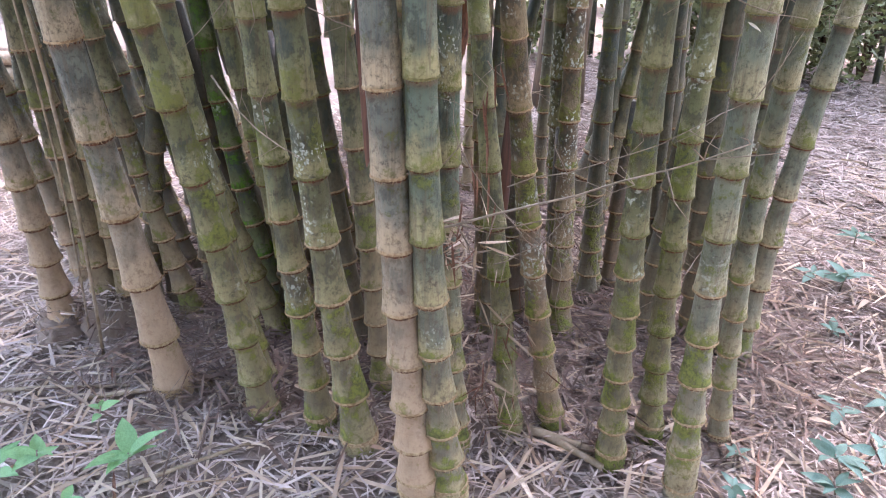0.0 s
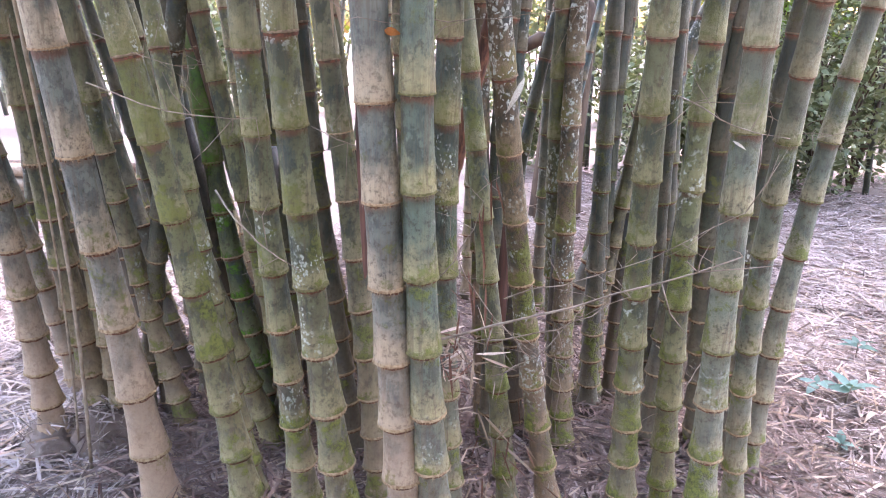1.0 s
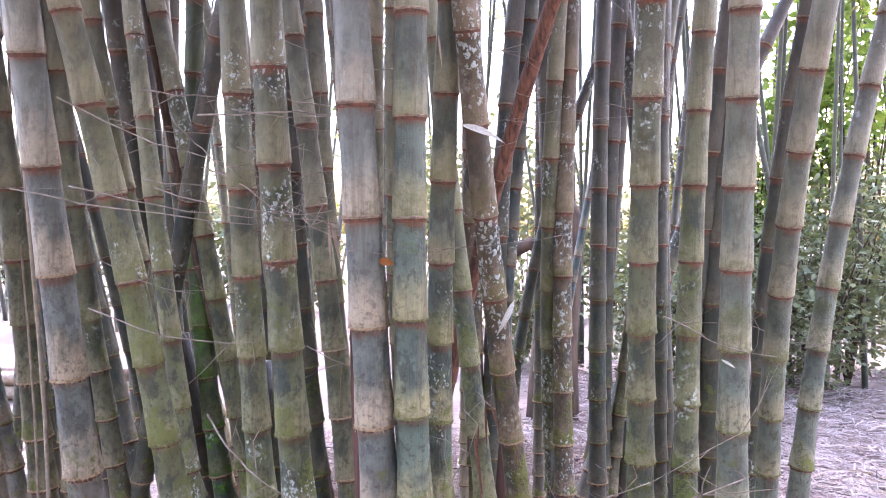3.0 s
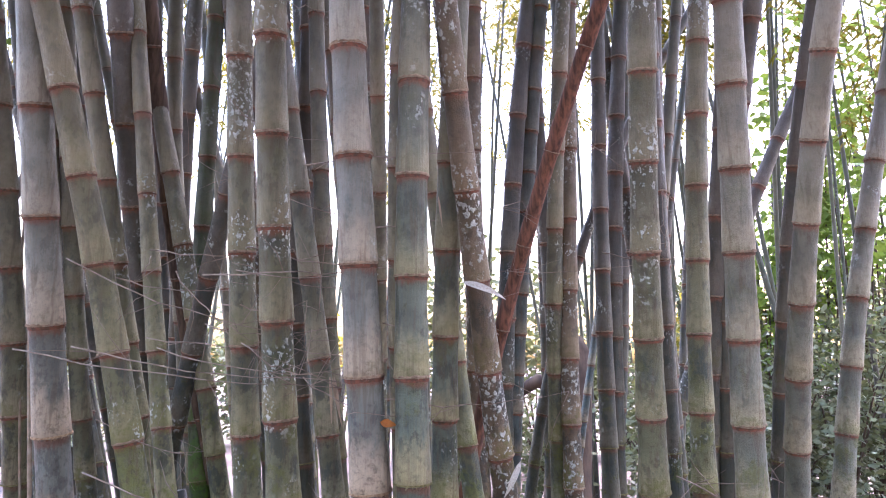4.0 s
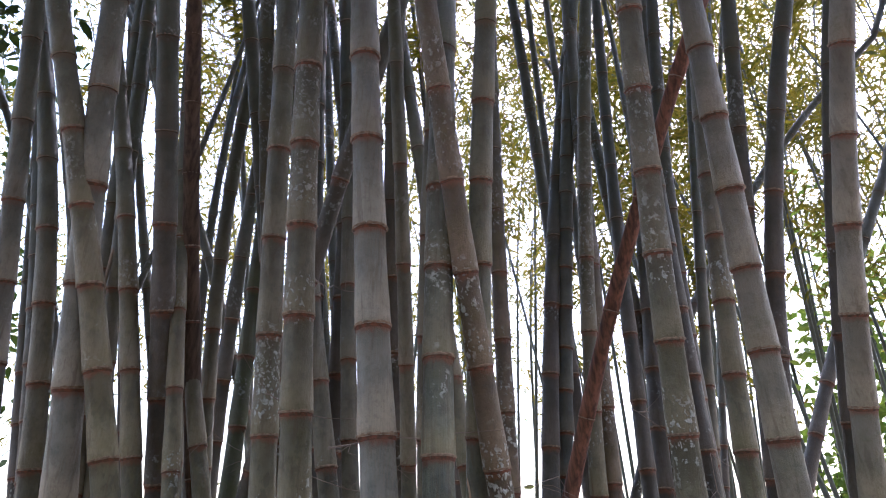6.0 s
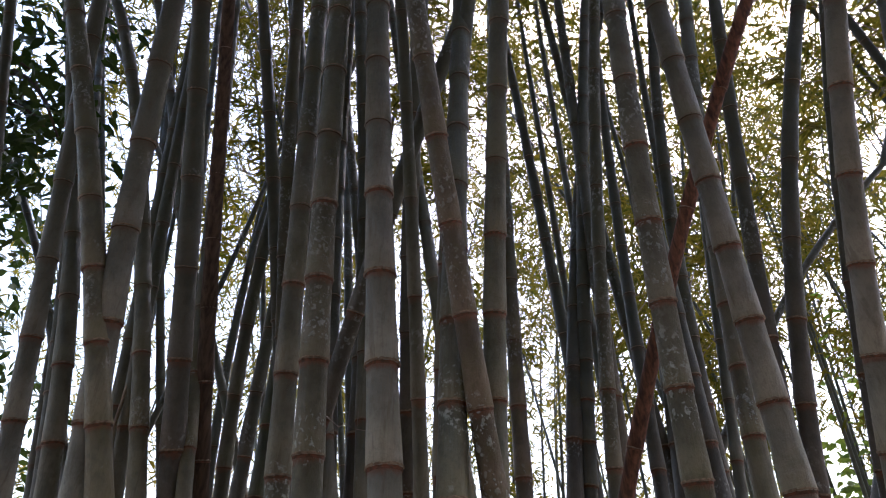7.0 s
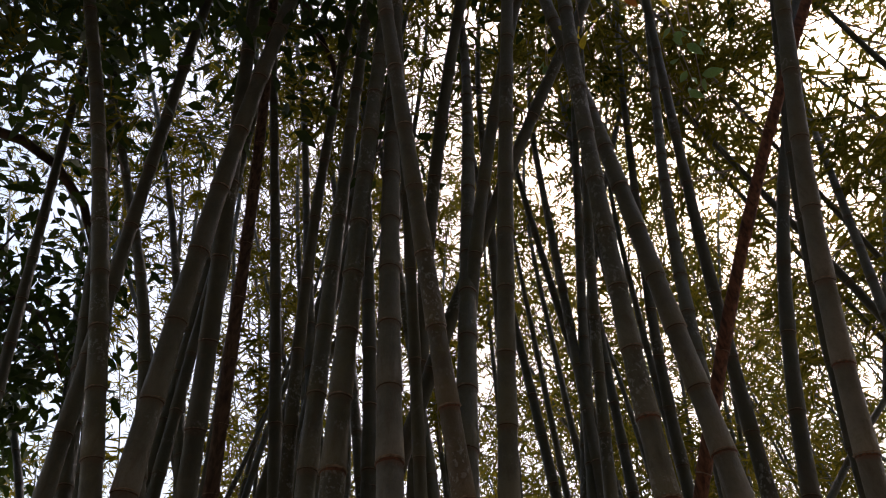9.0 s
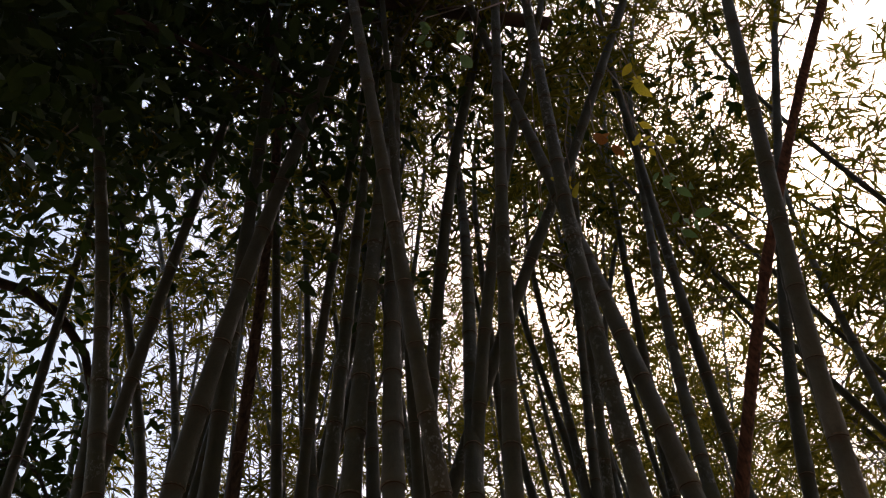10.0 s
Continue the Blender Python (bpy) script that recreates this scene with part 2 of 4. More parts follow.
# ---------------------------------------------------------------- mesh helpers
rng = np.random.default_rng(7)


def mesh(name, verts, faces, mat, smooth=True, attrs=None):
    me = bpy.data.meshes.new(name)
    me.from_pydata([tuple(v) for v in verts], [], [tuple(int(i) for i in f) for f in faces])
    me.materials.append(mat)
    if smooth:
        me.polygons.foreach_set("use_smooth", [True] * len(me.polygons))
    for key, values in (attrs or {}).items():
        me.attributes.new(key, "FLOAT", "POINT").data.foreach_set("value", np.asarray(values, np.float32))
    me.update()
    return me


def part(name, me, parent, label="", m=None):
    """One mesh object under a thing or a part."""
    ob = new(name, me)
    ob.parent = parent
    if m is not None:
        ob.matrix_basis = m
    return tagged(ob, label) if label else ob


def thing(name, at, label, category, group="", kind=""):
    ob = new(name)
    ob.empty_display_size = 0.1
    ob.location = at
    return tagged(ob, label, category, group, kind)


def tube(points, radii, sides=8, cap=True):
    """Vertices and faces of a round tube along points."""
    p = np.asarray(points, float)
    t = np.gradient(p, axis=0)
    t /= np.linalg.norm(t, axis=1)[:, None] + 1e-9
    ref = np.array([1.0, 0, 0]) if abs(t[:, 0]).mean() < 0.8 else np.array([0, 1.0, 0])
    u = np.cross(t, ref)
    u /= np.linalg.norm(u, axis=1)[:, None] + 1e-9
    w = np.cross(t, u)
    a = np.arange(sides) * 2 * np.pi / sides
    ring = u[:, None] * np.cos(a)[None, :, None] + w[:, None] * np.sin(a)[None, :, None]
    v = (p[:, None] + ring * np.asarray(radii, float)[:, None, None]).reshape(-1, 3)
    f = [(i * sides + j, i * sides + (j + 1) % sides, (i + 1) * sides + (j + 1) % sides, (i + 1) * sides + j)
         for i in range(len(p) - 1) for j in range(sides)]
    if cap:
        f += [tuple(range(sides - 1, -1, -1)), tuple(range((len(p) - 1) * sides, len(p) * sides))]
    return v, f


def leaf_mesh(name, pos, way, length, width, mat, fold=0.25, curl=0.25, wide_at=0.35, flat=None, end=0.7, taper=0.36):
    """Many leaves in one mesh: base, two pairs of shoulders and a tip, folded along the midrib and drooping to the tip."""
    pos, way = np.asarray(pos, float), np.asarray(way, float)
    n = len(pos)
    length, width = np.broadcast_to(length, n)[:, None], np.broadcast_to(width, n)[:, None]
    way = way / (np.linalg.norm(way, axis=1)[:, None] + 1e-9)
    spin = rng.normal(size=(n, 3))
    side = np.cross(way, spin if flat is None else np.array([0, 0, 1.0]) + flat * spin)
    side /= np.linalg.norm(side, axis=1)[:, None] + 1e-9
    up = np.cross(side, way)
    down = np.array([0, 0, -1.0])
    a = pos + way * length * wide_at + up * width * fold
    b = pos + way * length * end + up * width * fold * 0.6 + down * length * curl * 0.3
    tip = pos + way * length + down * length * curl
    v = np.stack([pos, a - side * width / 2, a + side * width / 2, b - side * width * taper, b + side * width * taper, tip], 1)
    me = bpy.data.meshes.new(name)
    me.vertices.add(6 * n)
    me.vertices.foreach_set("co", v.astype(np.float32).ravel())
    pattern = np.array([0, 2, 1, 1, 2, 4, 3, 3, 4, 5])
    loops = (np.arange(n)[:, None] * 6 + pattern).ravel()
    me.loops.add(len(loops))
    me.loops.foreach_set("vertex_index", loops.astype(np.int32))
    me.polygons.add(3 * n)
    me.polygons.foreach_set("loop_start", (np.arange(n)[:, None] * 10 + np.array([0, 3, 7])).ravel().astype(np.int32))
    me.materials.append(mat)
    me.update(calc_edges=True)
    return me


def slim_leaves(name, pos, way, length, width, mat, droop=0.22):
    """Many narrow lance-shaped leaves in one mesh, each folded along its midrib."""
    pos, way = np.asarray(pos, float), np.asarray(way, float)
    n = len(pos)
    length, width = np.broadcast_to(length, n)[:, None], np.broadcast_to(width, n)[:, None]
    way = way / (np.linalg.norm(way, axis=1)[:, None] + 1e-9)
    side = np.cross(way, rng.normal(size=(n, 3)))
    side /= np.linalg.norm(side, axis=1)[:, None] + 1e-9
    mid = pos + way * length * 0.34 + np.cross(side, way) * width * 0.2
    tip = pos + way * length + np.array([0, 0, -1.0]) * length * droop
    v = np.stack([pos, mid - side * width / 2, tip, mid + side * width / 2], 1)
    me = bpy.data.meshes.new(name)
    me.vertices.add(4 * n)
    me.vertices.foreach_set("co", v.astype(np.float32).ravel())
    loops = (np.arange(n)[:, None] * 4 + np.array([0, 2, 1, 0, 3, 2])).ravel()
    me.loops.add(len(loops))
    me.loops.foreach_set("vertex_index", loops.astype(np.int32))
    me.polygons.add(2 * n)
    me.polygons.foreach_set("loop_start", (np.arange(2 * n) * 3).astype(np.int32))
    me.materials.append(mat)
    me.update(calc_edges=True)
    return me


def spread(n, tilt=1.0):
    """Random ways, flat for tilt 0."""
    a = rng.uniform(0, 2 * np.pi, n)
    return np.stack([np.cos(a), np.sin(a), rng.normal(0, tilt, n)], 1)


# ---------------------------------------------------------------- ground
def ground_height(x, y):
    """Gentle unevenness, a low mound under the clump and a rise far to the right."""
    h = 0.03 * np.sin(1.7 * x + 0.6) * np.cos(1.3 * y) + 0.02 * np.sin(4.1 * x + 2.2 * y)
    h = h * np.clip((np.hypot(x, y - 2.0) - 0.6) / 1.5, 0.2, 1.0)
    return h


def build_ground():
    near = np.linspace(-3.5, 3.5, 71)
    xs = np.concatenate([[-400, -150, -60, -30, -18, -12, -8, -5.5], near, [5.5, 8, 12, 18, 30, 60, 150, 400]])
    ys = np.concatenate([[-400, -150, -60, -30, -15, -8, -4, -2], np.linspace(-1, 6, 71), [7, 8, 10, 12, 16, 22, 30, 60, 150, 400]])
    x, y = np.meshgrid(xs, ys)
    z = ground_height(x, y) + np.where((abs(x) < 3.6) & (y > -1.1) & (y < 6.1), rng.normal(0, 0.006, x.shape), 0)
    v = np.stack([x, y, z], -1).reshape(-1, 3)
    w = len(xs)
    f = [(j * w + i, j * w + i + 1, (j + 1) * w + i + 1, (j + 1) * w + i) for j in range(len(ys) - 1) for i in range(w - 1)]
    return tagged(new("ground", mesh("ground", v, f, M_SOIL)), "pale dusty brown soil strewn with dry bamboo leaves", "ground", kind="structure")


build_ground()


def litter(name, n, x, y, size, mat, label, lift=0.05, fray=0.5):
    px, py = rng.uniform(*x, n) + rng.normal(0, fray, n), rng.uniform(*y, n) + rng.normal(0, fray, n)
    ln = rng.uniform(*size, n)
    pos = np.stack([px, py, ground_height(px, py) + rng.uniform(0.0, lift, n)], 1)
    way = spread(n, 0.10)
    me = leaf_mesh(name, pos, way, ln, rng.uniform(0.0035, 0.0095, n) * (0.6 + 4 * ln), mat, 0.15, 0.05, 0.10, 0.35, 0.88, 0.42)
    return tagged(new(name, me), label, "leaf litter", kind="stuff")


litter("leaf_litter", 56000, (-3.2, 3.6), (0.7, 5.6), (0.05, 0.15), M_LITTER, "thick layer of pale dry bamboo leaves on soil", 0.035)
litter("leaf_litter", 26000, (1.2, 6.6), (3.8, 8.6), (0.09, 0.19), M_LITTER, "pale dry bamboo leaves piled over far ground", 0.06, 0.3)
litter("rotting_litter", 12000, (1.0, 6.6), (2.4, 8.6), (0.08, 0.2), M_DARK_LITTER, "dark brown leaves among the pale litter", 0.05, 0.3)
litter("leaf_litter", 5000, (-4.5, 4.5), (-4, 0.7), (0.05, 0.15), M_LITTER, "dry bamboo leaves on trodden soil", 0.03)
litter("straw_litter", 5000, (-2.6, 3.4), (0.8, 5.0), (0.10, 0.26), M_STRAW, "long pinkish tan dry leaves and straws lying loose", 0.06)

# leaves in and behind the clump, coloured dark in place of shade
litter("rotting_litter", 17000, (-1.15, 1.5), (1.95, 5.2), (0.06, 0.18), M_DARK_LITTER, "bamboo leaves heaped inside the clump, coloured dark for the shade there", 0.09, 0.15)

# ---------------------------------------------------------------- the bamboo clump


def node_meshes(profile, hairs, n=24):
    """Unit node rings: a groove under a lip, with a skirt of dry root hairs."""
    made = []
    for k in range(5):
        a = np.arange(n) * 2 * np.pi / n
        rows = []
        for z, r in profile:
            wob = 1 + rng.normal(0, 0.012, n) + (0.05 * np.maximum(0, np.cos(a - k)) ** 6 if z > 0 else 0)
            rows.append(np.stack([np.cos(a) * r * wob, np.sin(a) * r * wob, np.full(n, z) + rng.normal(0, 0.02, n)], 1))
        v = np.concatenate(rows)
        f = [(i * n + j, i * n + (j + 1) % n, (i + 1) * n + (j + 1) % n, (i + 1) * n + j) for i in range(4) for j in range(n)]
        hv, hf = list(v), list(f)
        lip = max(r for z, r in profile)
        for j in range(hairs):
            b = rng.uniform(0, 2 * np.pi)
            wd, ln, out = rng.uniform(0.006, 0.024), 0.05 + 0.30 * rng.uniform() ** 2.2, rng.uniform(-0.06, 0.10)
            i0 = len(hv)
            for bb, rr, zz in ((b - wd, lip - 0.02, 0.03), (b + wd, lip - 0.02, 0.03), (b + rng.normal(0, 0.09), lip + out, 0.02 - ln)):
                hv.append(np.array([math.cos(bb) * rr, math.sin(bb) * rr, zz]))
            hf.append((i0, i0 + 1, i0 + 2))
        made.append((np.array(hv), hf))
    return made


def two_tone(v, f, groove, lip, n=24):
    """A node ring whose groove below the lip is rusty, and whose lip and hairs are paler."""
    me = mesh("node_ring", v, f, groove)
    me.materials.append(lip)
    me.polygons.foreach_set("material_index", [0 if i < 2 * n else 1 for i in range(len(f))])
    return me


BANDS = node_meshes(((-0.34, 0.975), (-0.26, 1.005), (-0.03, 1.01), (0.02, 1.085), (0.22, 1.03)), 14)
THIN = node_meshes(((-0.20, 0.975), (-0.14, 1.0), (-0.02, 1.0), (0.02, 1.07), (0.16, 1.02)), 0, 16)
SKIRTS = node_meshes(((-0.26, 0.95), (-0.20, 0.985), (-0.02, 1.00), (0.0, 1.175), (0.16, 1.13)), 130)
RINGS = {
    "band": [two_tone(v, f, M_BAND, M_LIP) for v, f in BANDS],
    "thin": [two_tone(v, f, M_RING, M_LIP, 16) for v, f in THIN],
    "skirt": [two_tone(v, f, M_GROOVE, M_FRINGE) for v, f in SKIRTS],
    "moss": [two_tone(v, f, M_GROOVE, M_LIP_GREEN) for v, f in SKIRTS],
}
WORDS = {
    "tan": "stout grey-green bamboo culm with tan bloom and fringed nodes",
    "green": "olive green bamboo culm with dusty base",
    "mossy": "green bamboo culm with bright moss patches near its foot",
    "verdant": "dark bamboo culm thickly coated with bright green moss",
    "lichen": "green bamboo culm crusted with white lichen spots",
    "speckled": "blue-green bamboo culm with yellowish nodes and pale specks",
    "pale": "smooth pale grey-green bamboo culm with rusty node rings",
    "blue": "slender blue-green bamboo culm with red-brown node rings",
    "dark": "dark grey-green bamboo culm, deepened for the shade inside the clump",
    "russet": "brownish mottled bamboo culm leaning across the clump",
    "old": "added short bamboo stub, coloured near black to deepen shade inside the clump",
    "husk": "dead brown bamboo culm with dry peeling skin",
    "dead": "dead reddish brown bamboo culm leaning among green ones",
}
TIPS = []


def axis_of(base, lean, bend, twist, knee, top, drift):
    """The culm's axis: a cubic up to the knee, then straight on, and arching outwards near the top."""
    def at(z):
        z = np.asarray(z, float)
        k = np.minimum(z, knee)
        x = base[0] + lean[0] * k + bend[0] * k**2 + twist * k**3
        y = base[1] + lean[1] * k + bend[1] * k**2
        over = np.maximum(z - knee, 0)
        sx = np.clip(lean[0] + 2 * bend[0] * knee + 3 * twist * knee**2, -0.5, 0.5)
        sy = np.clip(lean[1] + 2 * bend[1] * knee, -0.5, 0.5)
        far = np.maximum(z - 6.0, 0) ** 2 * 0.035
        return np.stack([x + sx * over + drift[0] * far, y + sy * over + drift[1] * far, z], -1)
    return at


def culm(style, base, lean, bend, twist, r, knee, joints, top=None, sides=16, foot=-0.12, group="culms of the bamboo clump"):
    top = top or 10.0 + rng.uniform(0, 2.5)
    if style == "dead":
        top = 6.6
    a = rng.uniform(0, 2 * np.pi)
    out = np.array([base[0] - 0.0, base[1] - 2.3])
    out = out / (np.linalg.norm(out) + 0.3) + 0.4 * np.array([math.cos(a), math.sin(a)])
    at = axis_of(base, lean, bend, twist, knee, top, out)
    zs, z, k = [], joints[0], 0
    while z < top - 0.3:
        zs.append(z)
        z += min(joints[3], joints[1] + joints[2] * k) * rng.uniform(0.975, 1.025)
        k += 1
    zs = [z for z in zs if z > foot]
    levels, scale, along = [foot], [1.05], [0.2]
    for i, z in enumerate(zs):
        step = (zs[i + 1] if i + 1 < len(zs) else top) - z
        low = max(0.0, 1.0 - z)
        flare = 1.32 - 0.24 * min(1.0, z / 1.1) - 0.03 * min(1.0, max(0.0, z - 1.1))
        for f, s in ((-0.15, 0.945), (-0.001, 0.95), (0.0, flare), (0.08, 1 + (flare - 1) * (0.72 + 0.12 * low)), (0.25, 1 + (flare - 1) * (0.28 + 0.27 * low)), (0.5, 0.965 + 0.07 * low)):
            if (f < 0 and i == 0) or (z > 5.5 and f in (-0.15, 0.08, 0.5)):
                continue
            levels.append(z + f * (step if f > 0 else zs[i] - zs[i - 1]) if f != -0.001 else z - 0.003)
            scale.append(s), along.append(f if f >= 0 else 1.0 if f > -0.1 else 0.85)
    levels.append(top), scale.append(0.6 if style != "old" else 0.97), along.append(1.0 if style != "old" else 0.5)
    levels, scale = np.array(levels), np.array(scale)
    o = np.argsort(levels)
    levels, scale, along = levels[o], scale[o], np.array(along)[o]
    radius = lambda h: r * np.maximum(0.16, 1 - h / 15.0) * (1 + 0.08 * np.exp(-np.maximum(h, 0) / 0.25))
    pts = at(levels)
    root = thing("bamboo_culm", (base[0], base[1], 0.0), WORDS[style], "bamboo", group)
    local = pts - np.array([base[0], base[1], 0.0])
    v, f = tube(local, radius(levels) * scale, sides)
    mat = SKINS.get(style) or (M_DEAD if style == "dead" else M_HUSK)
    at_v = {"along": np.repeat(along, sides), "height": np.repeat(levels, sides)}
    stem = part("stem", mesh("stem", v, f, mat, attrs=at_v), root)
    for i, z in enumerate(zs):
        if z > (6.5 if sides > 12 else 5.0) or (style == "old" and z > top - 0.2):
            break
        d = Vector(at(z + 0.02) - at(z - 0.02)).normalized()
        kind = "skirt" if (z < (1.55 if style == "tan" else 1.25) and style in ("tan", "green", "russet")) or (z < 0.75 and style != "mossy") else "moss" if z < 1.4 else "band" if z < 3.0 else "thin"
        s = radius(z) * ((1.32 - 0.24 * min(1.0, z / 1.1)) / 1.14 if kind in ("skirt", "moss") else 1.0)
        m = Matrix.Translation(Vector(at(z)) - Vector((base[0], base[1], 0))) @ d.to_track_quat("Z", "Y").to_matrix().to_4x4() @ Matrix.Rotation(rng.uniform(0, 6.28), 4, "Z") @ Matrix.Diagonal((s, s, s * (1.0 if z < 1.2 else 0.7), 1))
        part("node_ring", RINGS[kind][int(rng.integers(5))], stem, m=m)
    if base[1] < 2.3 and foot < 0 and style != "old":
        # a ragged collar of rootlets where the culm meets the soil
        s = radius(0.0) * 1.12
        part("root_collar", RINGS["skirt"][int(rng.integers(5))], stem, m=Matrix.Translation(Vector(at(0.06)) - Vector((base[0], base[1], 0))) @ Matrix.Rotation(rng.uniform(0, 6.28), 4, "Z") @ Matrix.Diagonal((s, s, s * 1.3, 1)))
    if style not in ("dead", "husk", "old"):
        TIPS.append((root, at, top, base))


culm("tan", (-1.397, 2.319), (-0.039, -0.051), (-0.0060, -0.0320), 0.00244, 0.0430, 5.7, (0.081, 0.119, 0.0106, 0.306))
culm("green", (-1.254, 2.427), (-0.119, -0.078), (0.0435, -0.0124), -0.01075, 0.0441, 3.7, (0.065, 0.103, 0.0133, 0.269))
culm("tan", (-0.867, 1.978), (-0.110, -0.048), (0.0098, -0.0366), 0.00341, 0.0481, 4.9, (0.048, 0.190, 0.0180, 0.270))
culm("green", (-0.972, 2.486), (-0.223, -0.053), (0.0497, -0.0165), -0.00348, 0.0351, 4.8, (0.048, 0.091, 0.0107, 0.279))
culm("mossy", (-0.552, 1.887), (-0.153, 0.008), (-0.0059, -0.0480), -0.00093, 0.0400, 4.9, (0.039, 0.114, 0.0193, 0.212))
culm("mossy", (-0.595, 2.370), (-0.334, -0.101), (0.0837, -0.0065), -0.01274, 0.0367, 4.7, (0.058, 0.101, 0.0138, 0.259))
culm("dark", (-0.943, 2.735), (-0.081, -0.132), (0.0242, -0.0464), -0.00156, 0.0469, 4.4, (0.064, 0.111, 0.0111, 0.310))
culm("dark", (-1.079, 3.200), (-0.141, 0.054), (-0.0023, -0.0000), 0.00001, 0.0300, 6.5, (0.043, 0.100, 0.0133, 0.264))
culm("husk", (-0.364, 2.620), (-0.458, -0.047), (0.1075, -0.0465), -0.00775, 0.0359, 5.4, (0.055, 0.101, 0.0136, 0.241))
culm("green", (-0.780, 2.930), (-0.182, -0.073), (0.0150, -0.0226), 0.00552, 0.0359, 3.9, (0.055, 0.103, 0.0111, 0.286))
culm("dark", (-1.156, 3.286), (-0.055, -0.062), (0.0186, -0.0253), 0.00169, 0.0390, 3.8, (0.060, 0.098, 0.0109, 0.290))
culm("lichen", (-0.358, 1.837), (-0.117, -0.043), (0.0276, -0.0243), -0.00140, 0.0365, 5.2, (0.069, 0.116, 0.0101, 0.240))
culm("dark", (-0.607, 2.907), (-0.038, -0.064), (-0.0150, -0.0319), 0.00123, 0.0394, 5.8, (0.072, 0.107, 0.0124, 0.306))
culm("lichen", (-0.224, 1.744), (-0.145, -0.038), (0.0340, -0.0304), -0.00140, 0.0419, 4.8, (0.064, 0.150, 0.0089, 0.210))
culm("dark", (-0.574, 2.434), (0.038, -0.033), (0.0101, -0.0127), -0.00370, 0.0452, 4.1, (0.042, 0.092, 0.0125, 0.296))
culm("dark", (-0.325, 2.998), (-0.143, 0.042), (0.0064, 0.0000), -0.00014, 0.0340, 4.3, (0.060, 0.108, 0.0109, 0.247))
culm("tan", (-0.036, 1.537), (-0.093, -0.018), (0.0065, -0.0204), 0.00068, 0.0441, 4.4, (0.110, 0.110, 0.0140, 0.223))
culm("speckled", (0.051, 1.541), (-0.144, -0.067), (0.0500, 0.0037), -0.00440, 0.0385, 6.0, (0.081, 0.087, 0.0144, 0.205))
culm("speckled", (0.066, 1.759), (-0.103, 0.012), (0.0394, -0.0548), -0.00201, 0.0332, 4.0, (0.039, 0.072, 0.0189, 0.189))
culm("russet", (0.192, 2.471), (-0.110, -0.019), (0.0314, -0.0144), -0.00269, 0.0353, 3.4, (0.080, 0.115, 0.0137, 0.246))
culm("russet", (0.376, 1.894), (-0.218, -0.066), (0.0305, -0.0614), -0.00272, 0.0322, 4.4, (0.053, 0.122, 0.0075, 0.194))
culm("blue", (0.178, 2.553), (-0.002, -0.014), (0.0190, -0.0094), -0.00066, 0.0361, 4.9, (0.144, 0.109, 0.0023, 0.299))
culm("dead", (-0.125, 2.416), (0.091, -0.086), (0.0288, -0.0773), 0.00555, 0.0240, 4.7, (0.071, 0.117, 0.0107, 0.281))
culm("lichen", (0.480, 2.562), (-0.147, -0.033), (0.0440, -0.0288), -0.00204, 0.0323, 4.8, (0.130, 0.080, 0.0149, 0.257))
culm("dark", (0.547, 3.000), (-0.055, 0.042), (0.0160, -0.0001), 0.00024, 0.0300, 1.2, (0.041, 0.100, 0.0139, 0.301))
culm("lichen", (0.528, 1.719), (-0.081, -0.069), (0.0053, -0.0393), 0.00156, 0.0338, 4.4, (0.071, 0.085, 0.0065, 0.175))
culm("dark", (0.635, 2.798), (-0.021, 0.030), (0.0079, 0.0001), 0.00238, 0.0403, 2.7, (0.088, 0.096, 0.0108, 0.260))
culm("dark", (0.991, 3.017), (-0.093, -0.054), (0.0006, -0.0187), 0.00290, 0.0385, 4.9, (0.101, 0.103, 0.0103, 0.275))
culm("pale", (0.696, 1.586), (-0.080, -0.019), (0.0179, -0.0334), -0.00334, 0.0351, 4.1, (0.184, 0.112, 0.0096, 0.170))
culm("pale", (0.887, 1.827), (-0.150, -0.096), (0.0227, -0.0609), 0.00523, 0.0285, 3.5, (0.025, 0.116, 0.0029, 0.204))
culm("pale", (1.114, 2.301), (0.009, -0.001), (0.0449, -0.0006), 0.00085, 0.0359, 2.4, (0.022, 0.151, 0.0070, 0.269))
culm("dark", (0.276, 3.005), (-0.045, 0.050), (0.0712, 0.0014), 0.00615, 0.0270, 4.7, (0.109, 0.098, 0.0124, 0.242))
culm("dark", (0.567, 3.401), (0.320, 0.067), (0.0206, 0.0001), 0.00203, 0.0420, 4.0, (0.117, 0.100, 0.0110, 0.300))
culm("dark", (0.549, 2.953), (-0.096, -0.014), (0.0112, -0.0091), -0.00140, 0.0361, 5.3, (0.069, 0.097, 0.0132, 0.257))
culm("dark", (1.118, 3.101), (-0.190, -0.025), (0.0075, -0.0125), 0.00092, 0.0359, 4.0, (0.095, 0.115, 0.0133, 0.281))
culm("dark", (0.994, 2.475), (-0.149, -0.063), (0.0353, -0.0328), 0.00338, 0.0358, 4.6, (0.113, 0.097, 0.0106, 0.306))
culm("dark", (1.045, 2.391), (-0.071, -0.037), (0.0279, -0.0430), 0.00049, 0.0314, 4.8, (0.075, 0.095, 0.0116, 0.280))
culm("blue", (-1.526, 2.767), (-0.185, -0.042), (-0.0046, -0.0281), 0.00179, 0.0399, 6.1, (0.075, 0.120, 0.0137, 0.254))
culm("dark", (-1.387, 2.697), (-0.146, 0.020), (-0.0141, -0.0008), -0.00030, 0.0400, 5.0, (0.113, 0.102, 0.0104, 0.266))
